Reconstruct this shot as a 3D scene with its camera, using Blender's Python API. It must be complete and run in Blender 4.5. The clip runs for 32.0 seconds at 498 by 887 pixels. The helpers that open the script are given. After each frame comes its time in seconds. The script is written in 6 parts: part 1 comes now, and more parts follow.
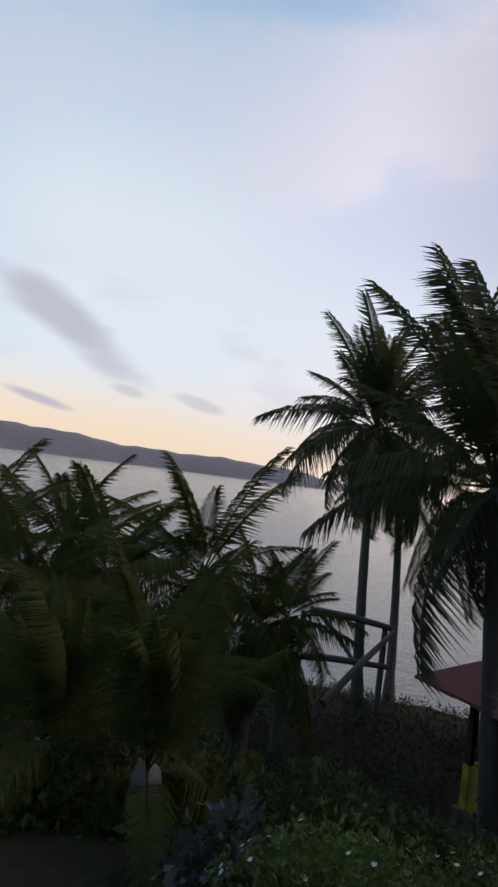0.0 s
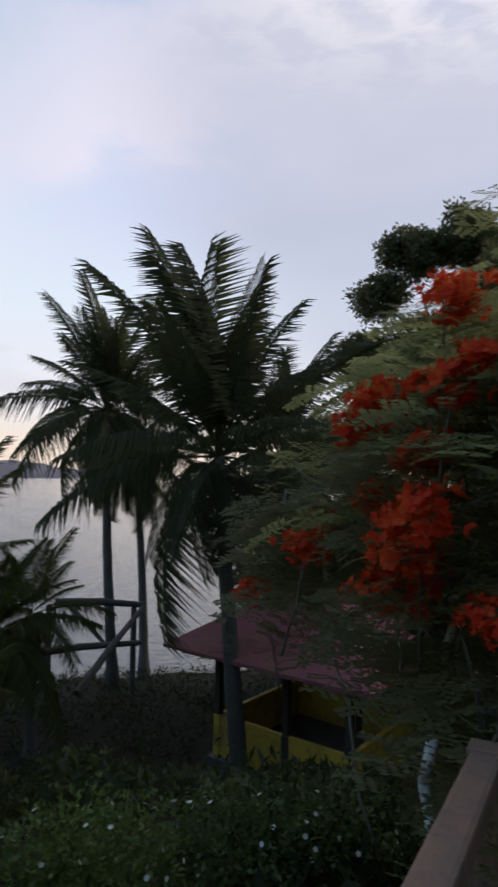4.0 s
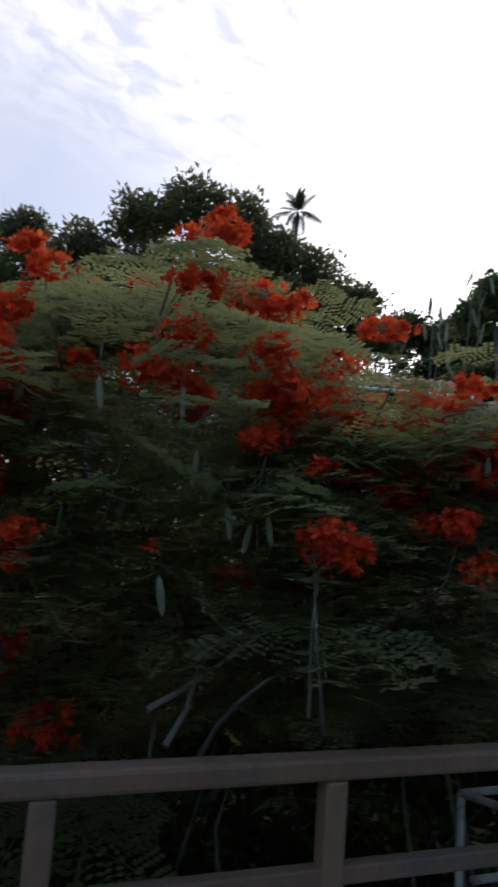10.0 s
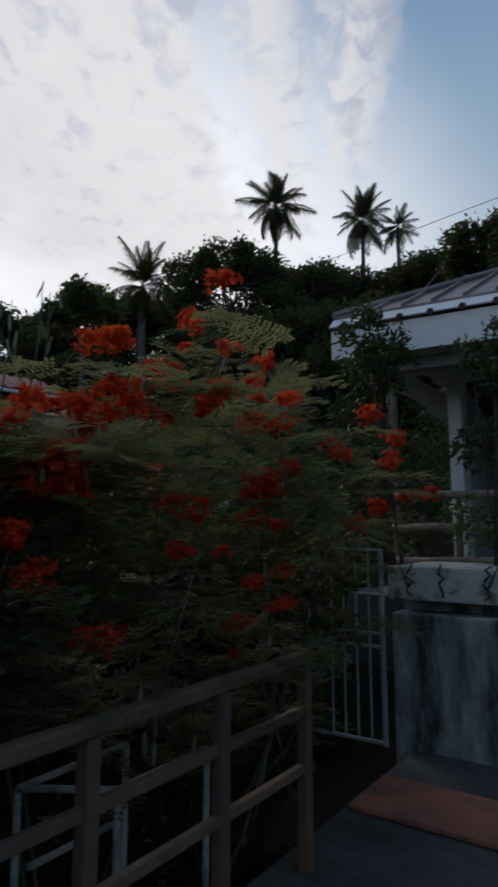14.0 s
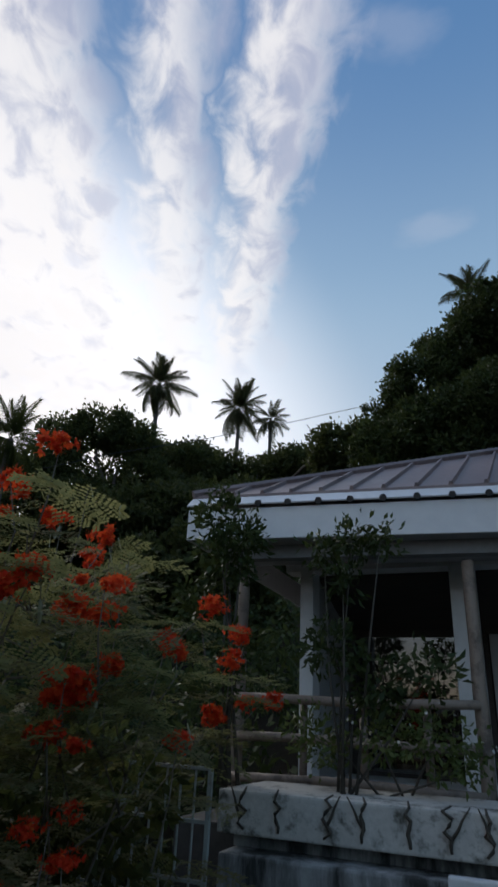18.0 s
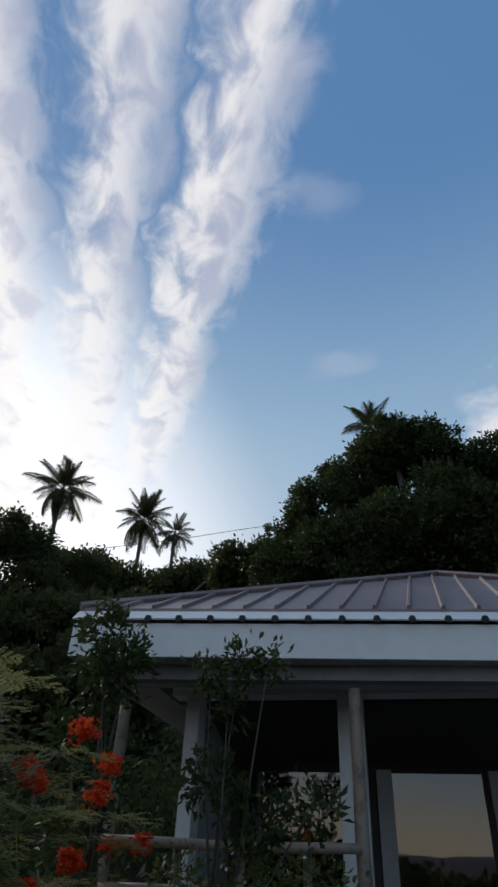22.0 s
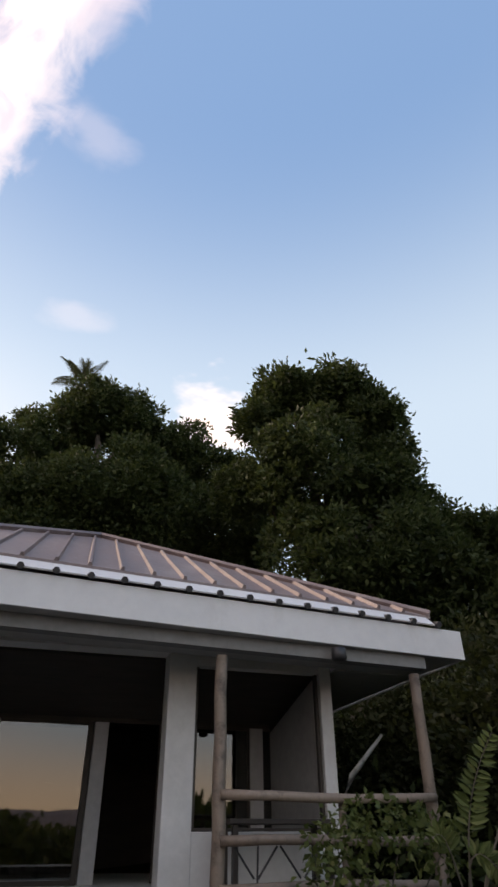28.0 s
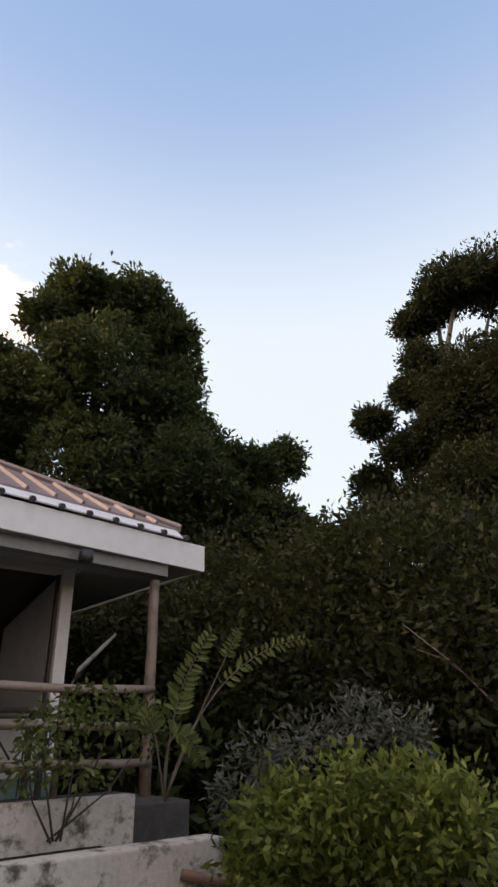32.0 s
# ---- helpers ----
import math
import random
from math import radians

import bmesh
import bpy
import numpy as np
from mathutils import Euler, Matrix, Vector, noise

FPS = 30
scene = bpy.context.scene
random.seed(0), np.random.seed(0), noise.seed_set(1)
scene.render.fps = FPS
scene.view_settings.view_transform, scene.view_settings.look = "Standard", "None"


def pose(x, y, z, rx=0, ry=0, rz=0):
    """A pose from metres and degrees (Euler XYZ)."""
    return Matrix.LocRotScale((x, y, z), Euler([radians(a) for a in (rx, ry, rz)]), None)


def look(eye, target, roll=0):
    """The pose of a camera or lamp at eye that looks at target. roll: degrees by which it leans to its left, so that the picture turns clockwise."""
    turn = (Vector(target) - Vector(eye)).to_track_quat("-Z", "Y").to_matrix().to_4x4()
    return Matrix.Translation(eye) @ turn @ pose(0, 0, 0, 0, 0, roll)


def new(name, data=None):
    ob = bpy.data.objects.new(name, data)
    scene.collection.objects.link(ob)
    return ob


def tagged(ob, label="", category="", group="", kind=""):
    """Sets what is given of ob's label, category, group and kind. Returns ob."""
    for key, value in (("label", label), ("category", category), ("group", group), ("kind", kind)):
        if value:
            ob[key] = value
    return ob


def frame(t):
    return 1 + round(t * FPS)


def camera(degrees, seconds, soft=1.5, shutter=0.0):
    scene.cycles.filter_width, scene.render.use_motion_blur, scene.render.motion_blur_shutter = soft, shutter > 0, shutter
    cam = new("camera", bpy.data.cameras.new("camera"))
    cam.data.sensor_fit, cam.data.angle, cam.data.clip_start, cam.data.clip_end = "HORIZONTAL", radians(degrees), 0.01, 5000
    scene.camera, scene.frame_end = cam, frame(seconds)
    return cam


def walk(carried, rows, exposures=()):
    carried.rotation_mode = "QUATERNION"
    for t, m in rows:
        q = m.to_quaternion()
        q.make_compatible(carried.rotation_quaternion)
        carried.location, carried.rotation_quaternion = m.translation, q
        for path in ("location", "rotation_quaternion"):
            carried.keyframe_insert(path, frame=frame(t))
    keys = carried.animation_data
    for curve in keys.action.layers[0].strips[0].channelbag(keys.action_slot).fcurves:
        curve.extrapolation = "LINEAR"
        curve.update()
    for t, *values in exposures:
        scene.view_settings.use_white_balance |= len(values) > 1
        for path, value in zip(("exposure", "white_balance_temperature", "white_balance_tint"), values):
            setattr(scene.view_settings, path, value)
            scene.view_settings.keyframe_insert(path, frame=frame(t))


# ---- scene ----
cam = camera(44.0, 32.0, soft=2.6, shutter=0.45)
PATH = [
    (0, (-0.184, -0.395, 1.483), (-1.352, -2.016, 1.592), 7.5),
    (0.5, (-0.196, -0.387, 1.48), (-1.368, -2.003, 1.592), 5.8),
    (1, (-0.223, -0.383, 1.478), (-1.427, -1.977, 1.573), 4.3),
    (1.5, (-0.248, -0.372, 1.474), (-1.504, -1.927, 1.562), 2.5),
    (2, (-0.296, -0.36, 1.452), (-1.668, -1.813, 1.528), 1.3),
    (2.5, (-0.298, -0.324, 1.449), (-1.738, -1.707, 1.566), 1.1),
    (3, (-0.296, -0.27, 1.453), (-1.86, -1.509, 1.592), 0.9),
    (3.5, (-0.291, -0.248, 1.455), (-1.922, -1.4, 1.572), 1.5),
    (4, (-0.273, -0.215, 1.455), (-1.999, -1.22, 1.569), 0.8),
    (4.5, (-0.277, -0.186, 1.463), (-2.081, -1.037, 1.602), 0.6),
    (6.5, (-0.233, -0.077, 1.468), (-2.175, -0.484, 1.717), 1.7),
    (7, (-0.22, -0.035, 1.474), (-2.189, -0.266, 1.739), 1.6),
    (7.5, (-0.221, 0.025, 1.477), (-2.199, 0.022, 1.772), 1.6),
    (8, (-0.206, 0.061, 1.477), (-2.179, 0.136, 1.799), 2.1),
    (8.5, (-0.204, 0.116, 1.481), (-2.168, 0.307, 1.808), 2.1),
    (9, (-0.194, 0.168, 1.462), (-2.156, 0.493, 1.676), 0.5),
    (9.5, (-0.182, 0.206, 1.472), (-2.138, 0.574, 1.664), 1.4),
    (10, (-0.198, 0.195, 1.475), (-2.09, 0.795, 1.718), 4.2),
    (10.5, (-0.229, 0.2, 1.475), (-2.051, 0.991, 1.708), 4.9),
    (11, (-0.227, 0.196, 1.477), (-1.989, 1.105, 1.733), 4.7),
    (11.5, (-0.202, 0.197, 1.482), (-1.892, 1.231, 1.757), 3.9),
    (12, (-0.194, 0.207, 1.482), (-1.777, 1.394, 1.773), 3.5),
    (12.5, (-0.148, 0.2, 1.493), (-1.642, 1.5, 1.777), 2.9),
    (13, (-0.076, 0.201, 1.497), (-1.448, 1.627, 1.793), 2.1),
    (13.5, (-0.05, 0.205, 1.499), (-1.37, 1.672, 1.824), 1.1),
    (14, (-0.039, 0.204, 1.513), (-1.179, 1.823, 1.792), 0.0),
    (14.5, (-0.013, 0.205, 1.53), (-1.034, 1.89, 1.873), -0.2),
    (16.5, (-0.067, 0.516, 1.629), (-0.947, 2.24, 2.132), 1.7),
    (17, (-0.054, 0.514, 1.633), (-0.842, 2.26, 2.209), 1.9),
    (17.5, (-0.046, 0.524, 1.64), (-0.78, 2.242, 2.353), 2.3),
    (18, (-0.054, 0.518, 1.646), (-0.768, 2.195, 2.47), 3.0),
    (18.5, (-0.039, 0.513, 1.641), (-0.761, 2.147, 2.541), 4.0),
    (19, (-0.046, 0.524, 1.636), (-0.761, 2.135, 2.582), 4.6),
    (19.5, (-0.029, 0.506, 1.633), (-0.682, 2.117, 2.623), 4.6),
    (20, (-0.009, 0.485, 1.618), (-0.619, 2.068, 2.677), 5.1),
    (20.5, (-0.01, 0.492, 1.62), (-0.582, 2.065, 2.714), 4.7),
    (21, (-0.011, 0.515, 1.639), (-0.537, 2.078, 2.77), 4.8),
    (21.5, (0.005, 0.512, 1.63), (-0.462, 2.078, 2.782), 4.1),
    (22, (0.027, 0.5, 1.622), (-0.365, 2.083, 2.78), 2.8),
    (22.5, (0.028, 0.524, 1.62), (-0.336, 2.104, 2.791), 3.0),
    (23, (0.053, 0.501, 1.616), (-0.232, 2.092, 2.794), 2.3),
    (23.5, (0.076, 0.444, 1.597), (-0.131, 2.051, 2.769), 1.7),
    (24, (0.075, 0.469, 1.595), (-0.081, 2.094, 2.749), 2.1),
    (24.5, (0.111, 0.487, 1.588), (0.035, 2.12, 2.742), 1.7),
    (26.5, (0.187, 0.509, 1.567), (0.408, 2.133, 2.714), -0.1),
    (27, (0.189, 0.495, 1.549), (0.504, 2.101, 2.698), -0.6),
    (27.5, (0.213, 0.502, 1.544), (0.638, 2.101, 2.668), -0.3),
    (28, (0.239, 0.509, 1.534), (0.761, 2.106, 2.618), -0.4),
    (28.5, (0.266, 0.501, 1.534), (0.835, 2.089, 2.609), -0.8),
    (29, (0.261, 0.486, 1.522), (0.856, 2.063, 2.599), -0.2),
    (29.5, (0.281, 0.471, 1.514), (0.974, 2.01, 2.588), -1.0),
    (30, (0.311, 0.469, 1.519), (1.094, 2.0, 2.541), -1.3),
    (30.5, (0.315, 0.472, 1.504), (1.194, 1.967, 2.499), -0.2),
    (31, (0.352, 0.48, 1.484), (1.415, 1.913, 2.386), -2.4),
    (31.5, (0.354, 0.478, 1.464), (1.476, 1.876, 2.351), -1.1),
    (32, (0.353, 0.49, 1.454), (1.524, 1.871, 2.303), -1.0),
]
EXPOSURES = [(0, 0.08, 6650, 13), (3, 0.12, 6600, 13), (4.5, 0.18, 6500, 12), (7, 0.34, 6350, 13), (9, 0.4, 6300, 13), (10.5, 0.36, 6250, 12), (12, -0.25, 6250, 11),
             (13, -0.55, 6200, 10), (14.5, -0.65, 6150, 10), (16.5, -0.35, 6250, 10), (18, -0.3, 6250, 10), (20, -0.35, 6300, 9), (22, -0.3, 6350, 9), (24.5, 0.05, 6600, 11), (27, 0.56, 7900, 21),
             (29, 0.78, 8600, 23), (32, 0.92, 9100, 27)]
walk(cam, [(t, look(eye, target, roll)) for t, eye, target, roll in PATH], EXPOSURES)

# ---------------------------------------------------------------- evening sky
SUN_TURN, SUN_HEIGHT = radians(-52), radians(31)  # behind the hill, clockwise from +y
world = bpy.data.worlds.new("evening_sky")
scene.world = world
world.use_nodes = True
wt = world.node_tree
wt.nodes.clear()


def wnode(kind, **settings):
    n = wt.nodes.new(kind)
    for k, v in settings.items():
        setattr(n, k, v)
    return n


def wmath(op, *values, clamp=False):
    n = wnode("ShaderNodeMath", operation=op, use_clamp=clamp)
    for i, v in enumerate(values):
        if isinstance(v, (int, float)):
            n.inputs[i].default_value = v
        else:
            wt.links.new(v, n.inputs[i])
    return n.outputs[0]


def wstep(value, lo, hi):
    n = wnode("ShaderNodeMapRange", interpolation_type="SMOOTHSTEP")
    wt.links.new(value, n.inputs["Value"])
    n.inputs["From Min"].default_value, n.inputs["From Max"].default_value = lo, hi
    return n.outputs[0]


def wmix(a, b, fac):
    n = wnode("ShaderNodeMix", data_type="RGBA")
    for sock, v in ((n.inputs[6], a), (n.inputs[7], b), (n.inputs[0], fac)):
        if isinstance(v, tuple):
            sock.default_value = (*v, 1)
        elif isinstance(v, (int, float)):
            sock.default_value = v
        else:
            wt.links.new(v, sock)
    return n.outputs[2]


def wnoise(x, y, scale, detail=6.0, rough=0.55, twist=0.0):
    c = wnode("ShaderNodeCombineXYZ")
    for i, v in enumerate((x, y)):
        wt.links.new(v, c.inputs[i])
    n = wnode("ShaderNodeTexNoise")
    n.inputs["Scale"].default_value, n.inputs["Detail"].default_value = scale, detail
    n.inputs["Roughness"].default_value, n.inputs["Distortion"].default_value = rough, twist
    wt.links.new(c.outputs[0], n.inputs["Vector"])
    return n.outputs["Fac"]


sky = wnode("ShaderNodeTexSky", sky_type="NISHITA", sun_disc=False, sun_elevation=SUN_HEIGHT, sun_rotation=SUN_TURN,
            air_density=1.0, dust_density=1.5, ozone_density=2.0)
coord = wnode("ShaderNodeTexCoord")
split = wnode("ShaderNodeSeparateXYZ")
wt.links.new(coord.outputs["Generated"], split.inputs[0])
dx, dy, dz = split.outputs
up = wmath("MAXIMUM", dz, 0.04)
# place on a cloud sheet high above: across (side) and along (ahead) the wind
wind = radians(-28.1)
ahead = wmath("DIVIDE", wmath("ADD", wmath("MULTIPLY", dx, math.sin(wind)), wmath("MULTIPLY", dy, math.cos(wind))), up)
side = wmath("DIVIDE", wmath("SUBTRACT", wmath("MULTIPLY", dx, math.cos(wind)), wmath("MULTIPLY", dy, math.sin(wind))), up)
def toward(psi, el):
    """How near a direction lies to one bearing and height."""
    a, e = radians(psi), radians(el)
    return wmath("ADD", wmath("ADD", wmath("MULTIPLY", dx, math.sin(a) * math.cos(e)), wmath("MULTIPLY", dy, math.cos(a) * math.cos(e))), wmath("MULTIPLY", dz, math.sin(e)))


toward_sun = wmath("ADD", wmath("MULTIPLY", dx, math.sin(SUN_TURN)), wmath("MULTIPLY", dy, math.cos(SUN_TURN)))
near_sun = wstep(toward(-52, 12), 0.73, 0.97)
# blue of the clear sky, paler and warmer towards the horizon
clear = wmix((1.3, 2.95, 5.8), (4.0, 6.0, 8.0), wstep(dz, 0.88, 0.54))
clear = wmix(clear, (8.0, 8.9, 9.7), wmath("MULTIPLY", wstep(dz, 0.66, 0.34), wstep(dx, 0.12, -0.3)))
over_bay = wmath("MULTIPLY", wstep(wmath("ADD", wmath("MULTIPLY", dx, -0.72), wmath("MULTIPLY", dy, -0.7)), -0.1, 0.75), wstep(dz, 0.17, 0.03))
clear = wmix(clear, (9.8, 7.9, 6.0), over_bay)
toward_bay = wstep(wmath("ADD", wmath("MULTIPLY", dx, -0.8), wmath("MULTIPLY", dy, -0.6)), 0.15, 0.75)
toward_bay = wmath("MULTIPLY", toward_bay, wstep(dx, -0.4, -0.75))
clear = wmix(clear, (9.2, 8.7, 9.1), wmath("MULTIPLY", wmath("MULTIPLY", toward_bay, wstep(dz, 0.3, 0.1)), wmath("SUBTRACT", 1.0, wmath("MULTIPLY", over_bay, 0.7))))
base = wmix(sky.outputs[0], clear, 0.8)
# mauve-blue haze high over the bay
base = wmix(base, (5.6, 6.15, 8.3), wmath("MULTIPLY", wmath("MULTIPLY", toward_bay, wstep(dz, 0.24, 0.42)), 0.8))
# two long plumes and a looser mass beside them
streak = wnoise(wmath("MULTIPLY", side, 6.0), wmath("MULTIPLY", ahead, 2.2), 1.0, 6, 0.55, 0.2)
puff = wnoise(wmath("MULTIPLY", side, 14.0), wmath("MULTIPLY", ahead, 9.0), 1.0, 5, 0.52, 0.5)
wobble = wmath("ADD", wmath("MULTIPLY", wmath("SUBTRACT", streak, 0.5), 0.16), wmath("MULTIPLY", wmath("SUBTRACT", puff, 0.5), 0.2))
at_side = wmath("ADD", side, wobble)


def plume(mid, half, soft):
    return wstep(wmath("ABSOLUTE", wmath("SUBTRACT", at_side, mid)), half + soft, half - soft)


loose = wmath("MULTIPLY", wmath("MULTIPLY", wstep(at_side, -0.2, -0.3), wstep(side, -1.7, -0.6)), wstep(wmath("ADD", streak, wmath("MULTIPLY", puff, 0.4)), 0.34, 0.66))
high = wmath("MAXIMUM", wmath("MAXIMUM", wmath("MULTIPLY", plume(0.082, 0.056, 0.05), wstep(wmath("ADD", ahead, wmath("MULTIPLY", side, 2.0)), 2.15, 1.5)), wmath("MULTIPLY", plume(-0.1, 0.058, 0.055), wmath("MULTIPLY", wstep(ahead, 2.6, 1.6), 0.92))), loose)
high = wmath("MULTIPLY", high, wstep(ahead, -0.4, 0.25))
high = wmath("MULTIPLY", high, wmath("ADD", 0.62, wmath("MULTIPLY", puff, 0.55)), clamp=True)
# soft broken sheet over the bay, with some grey wisps
flat = wnode("ShaderNodeCombineXYZ")
for i, v in enumerate((dx, dy, wmath("MULTIPLY", dz, 2.6))):
    wt.links.new(v, flat.inputs[i])
soft_noise = wnode("ShaderNodeTexNoise")
soft_noise.inputs["Scale"].default_value, soft_noise.inputs["Detail"].default_value, soft_noise.inputs["Roughness"].default_value = 2.6, 7, 0.55
wt.links.new(flat.outputs[0], soft_noise.inputs["Vector"])
wisp_noise = wnode("ShaderNodeTexNoise")
wisp_noise.inputs["Scale"].default_value, wisp_noise.inputs["Detail"].default_value = 4.4, 5
wt.links.new(flat.outputs[0], wisp_noise.inputs["Vector"])
mackerel = wnoise(wmath("MULTIPLY", side, 4.2), wmath("MULTIPLY", ahead, 5.5), 1.0, 5, 0.6)
bay_side = wstep(side, -0.1, -0.8)
broken = wmath("MULTIPLY", wstep(wmath("ADD", soft_noise.outputs["Fac"], wmath("MULTIPLY", wmath("MULTIPLY", wmath("SUBTRACT", mackerel, 0.5), 0.22), wstep(dz, 0.25, 0.55))), 0.31, 0.55), bay_side)
broken = wmath("MULTIPLY", wmath("MULTIPLY", broken, wstep(wmath("ADD", dz, wmath("MULTIPLY", wmath("SUBTRACT", soft_noise.outputs["Fac"], 0.5), 0.22)), 0.4, 0.47)), wmath("ADD", 0.4, wmath("MULTIPLY", wstep(dx, -0.35, -0.7), 0.6)))
wisps = wmath("MULTIPLY", wmath("MULTIPLY", wstep(wisp_noise.outputs["Fac"], 0.57, 0.7), bay_side), wmath("MULTIPLY", wstep(dz, 0.05, 0.12), wstep(dz, 0.36, 0.2)))


tuft = wstep(wmath("ADD", toward(15.1, 35.2), wmath("MULTIPLY", wmath("SUBTRACT", wisp_noise.outputs["Fac"], 0.5), 0.02)), 0.996, 0.9994)
azimuth, height = wmath("ARCTAN2", dx, dy), wmath("ARCSINE", dz)


def long_cloud(psi, el, length, width, tilt, ragged=0.9):
    """A single ragged streak of cloud round one bearing and height, all in degrees."""
    c, n = math.cos(radians(tilt)), math.sin(radians(tilt))
    u = wmath("MULTIPLY", wmath("SUBTRACT", azimuth, radians(psi)), math.cos(radians(el)))
    v = wmath("SUBTRACT", height, radians(el))
    a = wmath("DIVIDE", wmath("ADD", wmath("MULTIPLY", u, c), wmath("MULTIPLY", v, n)), radians(length))
    b = wmath("DIVIDE", wmath("SUBTRACT", wmath("MULTIPLY", v, c), wmath("MULTIPLY", u, n)), radians(width))
    r = wmath("SQRT", wmath("ADD", wmath("MULTIPLY", a, a), wmath("MULTIPLY", b, b)))
    return wstep(wmath("ADD", r, wmath("MULTIPLY", wmath("SUBTRACT", wisp_noise.outputs["Fac"], 0.5), ragged * 2)), 1.15, 0.35)


grey_streaks = wmath("MAXIMUM", wmath("MAXIMUM", long_cloud(-162.4, 12, 7.5, 2.3, -32), long_cloud(-163.9, 4.6, 3.5, 0.5, -12)), wmath("MULTIPLY", wmath("MAXIMUM", long_cloud(-155.9, 6.4, 1.5, 0.5, -10), long_cloud(-148.9, 6.0, 2.5, 0.6, -12)), 0.6))
small_tufts = wmath("MAXIMUM", wmath("MAXIMUM", long_cloud(-3.5, 43, 3.4, 1.4, 5, 2.2), long_cloud(-4.5, 57, 4.0, 2.6, -30, 2.2)), long_cloud(-21.0, 33, 1.3, 1.6, 40, 1.6))
glow = wmix(base, (16.0, 15.7, 15.9), wmath("MULTIPLY", near_sun, 0.95))
clouded = wmix(glow, wmix(wmix((6.5, 6.4, 7.4), (8.4, 7.9, 8.8), toward_bay), (9.6, 9.6, 10.4), near_sun), wmath("MULTIPLY", broken, 0.8))
# bluish grey sheet between the bay and the sun
clouded = wmix(clouded, (4.6, 5.0, 6.1), wmath("MULTIPLY", wstep(toward(-97, 32), 0.82, 0.95), wmath("ADD", 0.45, wmath("MULTIPLY", soft_noise.outputs["Fac"], 0.6))))
lit = wmix((7.2, 7.1, 8.1), (12.4, 11.7, 11.2), wstep(wmath("ADD", puff, wmath("MULTIPLY", near_sun, 0.15)), 0.34, 0.62))
clouded = wmix(clouded, lit, wmath("MULTIPLY", high, 0.84))
clouded = wmix(clouded, (10.6, 10.0, 10.2), wmath("MULTIPLY", tuft, 0.85))
clouded = wmix(clouded, (8.6, 8.4, 9.0), wmath("MULTIPLY", small_tufts, 0.16))
clouded = wmix(clouded, (4.4, 4.5, 5.5), wmath("MULTIPLY", grey_streaks, 0.8))
clouded = wmix(clouded, (4.4, 4.5, 5.5), wmath("MULTIPLY", wmath("MULTIPLY", wisps, 0.2), wstep(toward_sun, 0.5, -0.1)))
ground = wnode("ShaderNodeBackground")
wt.links.new(clouded, ground.inputs["Color"])
ground.inputs["Strength"].default_value = 0.1
wout = wnode("ShaderNodeOutputWorld")
wt.links.new(ground.outputs[0], wout.inputs[0])

sun = new("sun", bpy.data.lights.new("sun", "SUN"))
sun.data.energy, sun.data.angle, sun.data.color = 1.2, radians(18), (1.0, 0.94, 0.86)
sun.matrix_world = look((0, 0, 0), (-math.sin(SUN_TURN) * math.cos(SUN_HEIGHT), -math.cos(SUN_TURN) * math.cos(SUN_HEIGHT), -math.sin(SUN_HEIGHT)))


# ---------------------------------------------------------------- materials
def nodes_of(mat):
    mat.use_nodes = True
    nt = mat.node_tree
    nt.nodes.clear()
    return nt, nt.nodes.new("ShaderNodeOutputMaterial")


def ramp(nt, fac, stops):
    r = nt.nodes.new("ShaderNodeValToRGB")
    while len(r.color_ramp.elements) < len(stops):
        r.color_ramp.elements.new(0.5)
    for e, (p, c) in zip(r.color_ramp.elements, stops):
        e.position, e.color = p, (*c, 1)
    nt.links.new(fac, r.inputs[0])
    return r.outputs[0]


def noise_at(nt, scale, detail=5.0, rough=0.55, stretch=(1, 1, 1), use="Object"):
    tc = nt.nodes.new("ShaderNodeTexCoord")
    mp = nt.nodes.new("ShaderNodeMapping")
    mp.inputs["Scale"].default_value = stretch
    n = nt.nodes.new("ShaderNodeTexNoise")
    n.inputs["Scale"].default_value, n.inputs["Detail"].default_value, n.inputs["Roughness"].default_value = scale, detail, rough
    nt.links.new(tc.outputs[use], mp.inputs[0])
    nt.links.new(mp.outputs[0], n.inputs["Vector"])
    return n.outputs["Fac"]


def mix(nt, a, b, fac, blend="MIX"):
    m = nt.nodes.new("ShaderNodeMix")
    m.data_type, m.blend_type = "RGBA", blend
    for sock, v in ((m.inputs[6], a), (m.inputs[7], b), (m.inputs[0], fac)):
        if isinstance(v, (tuple, list)):
            sock.default_value = (*v, 1)
        elif isinstance(v, (int, float)):
            sock.default_value = v
        else:
            nt.links.new(v, sock)
    return m.outputs[2]


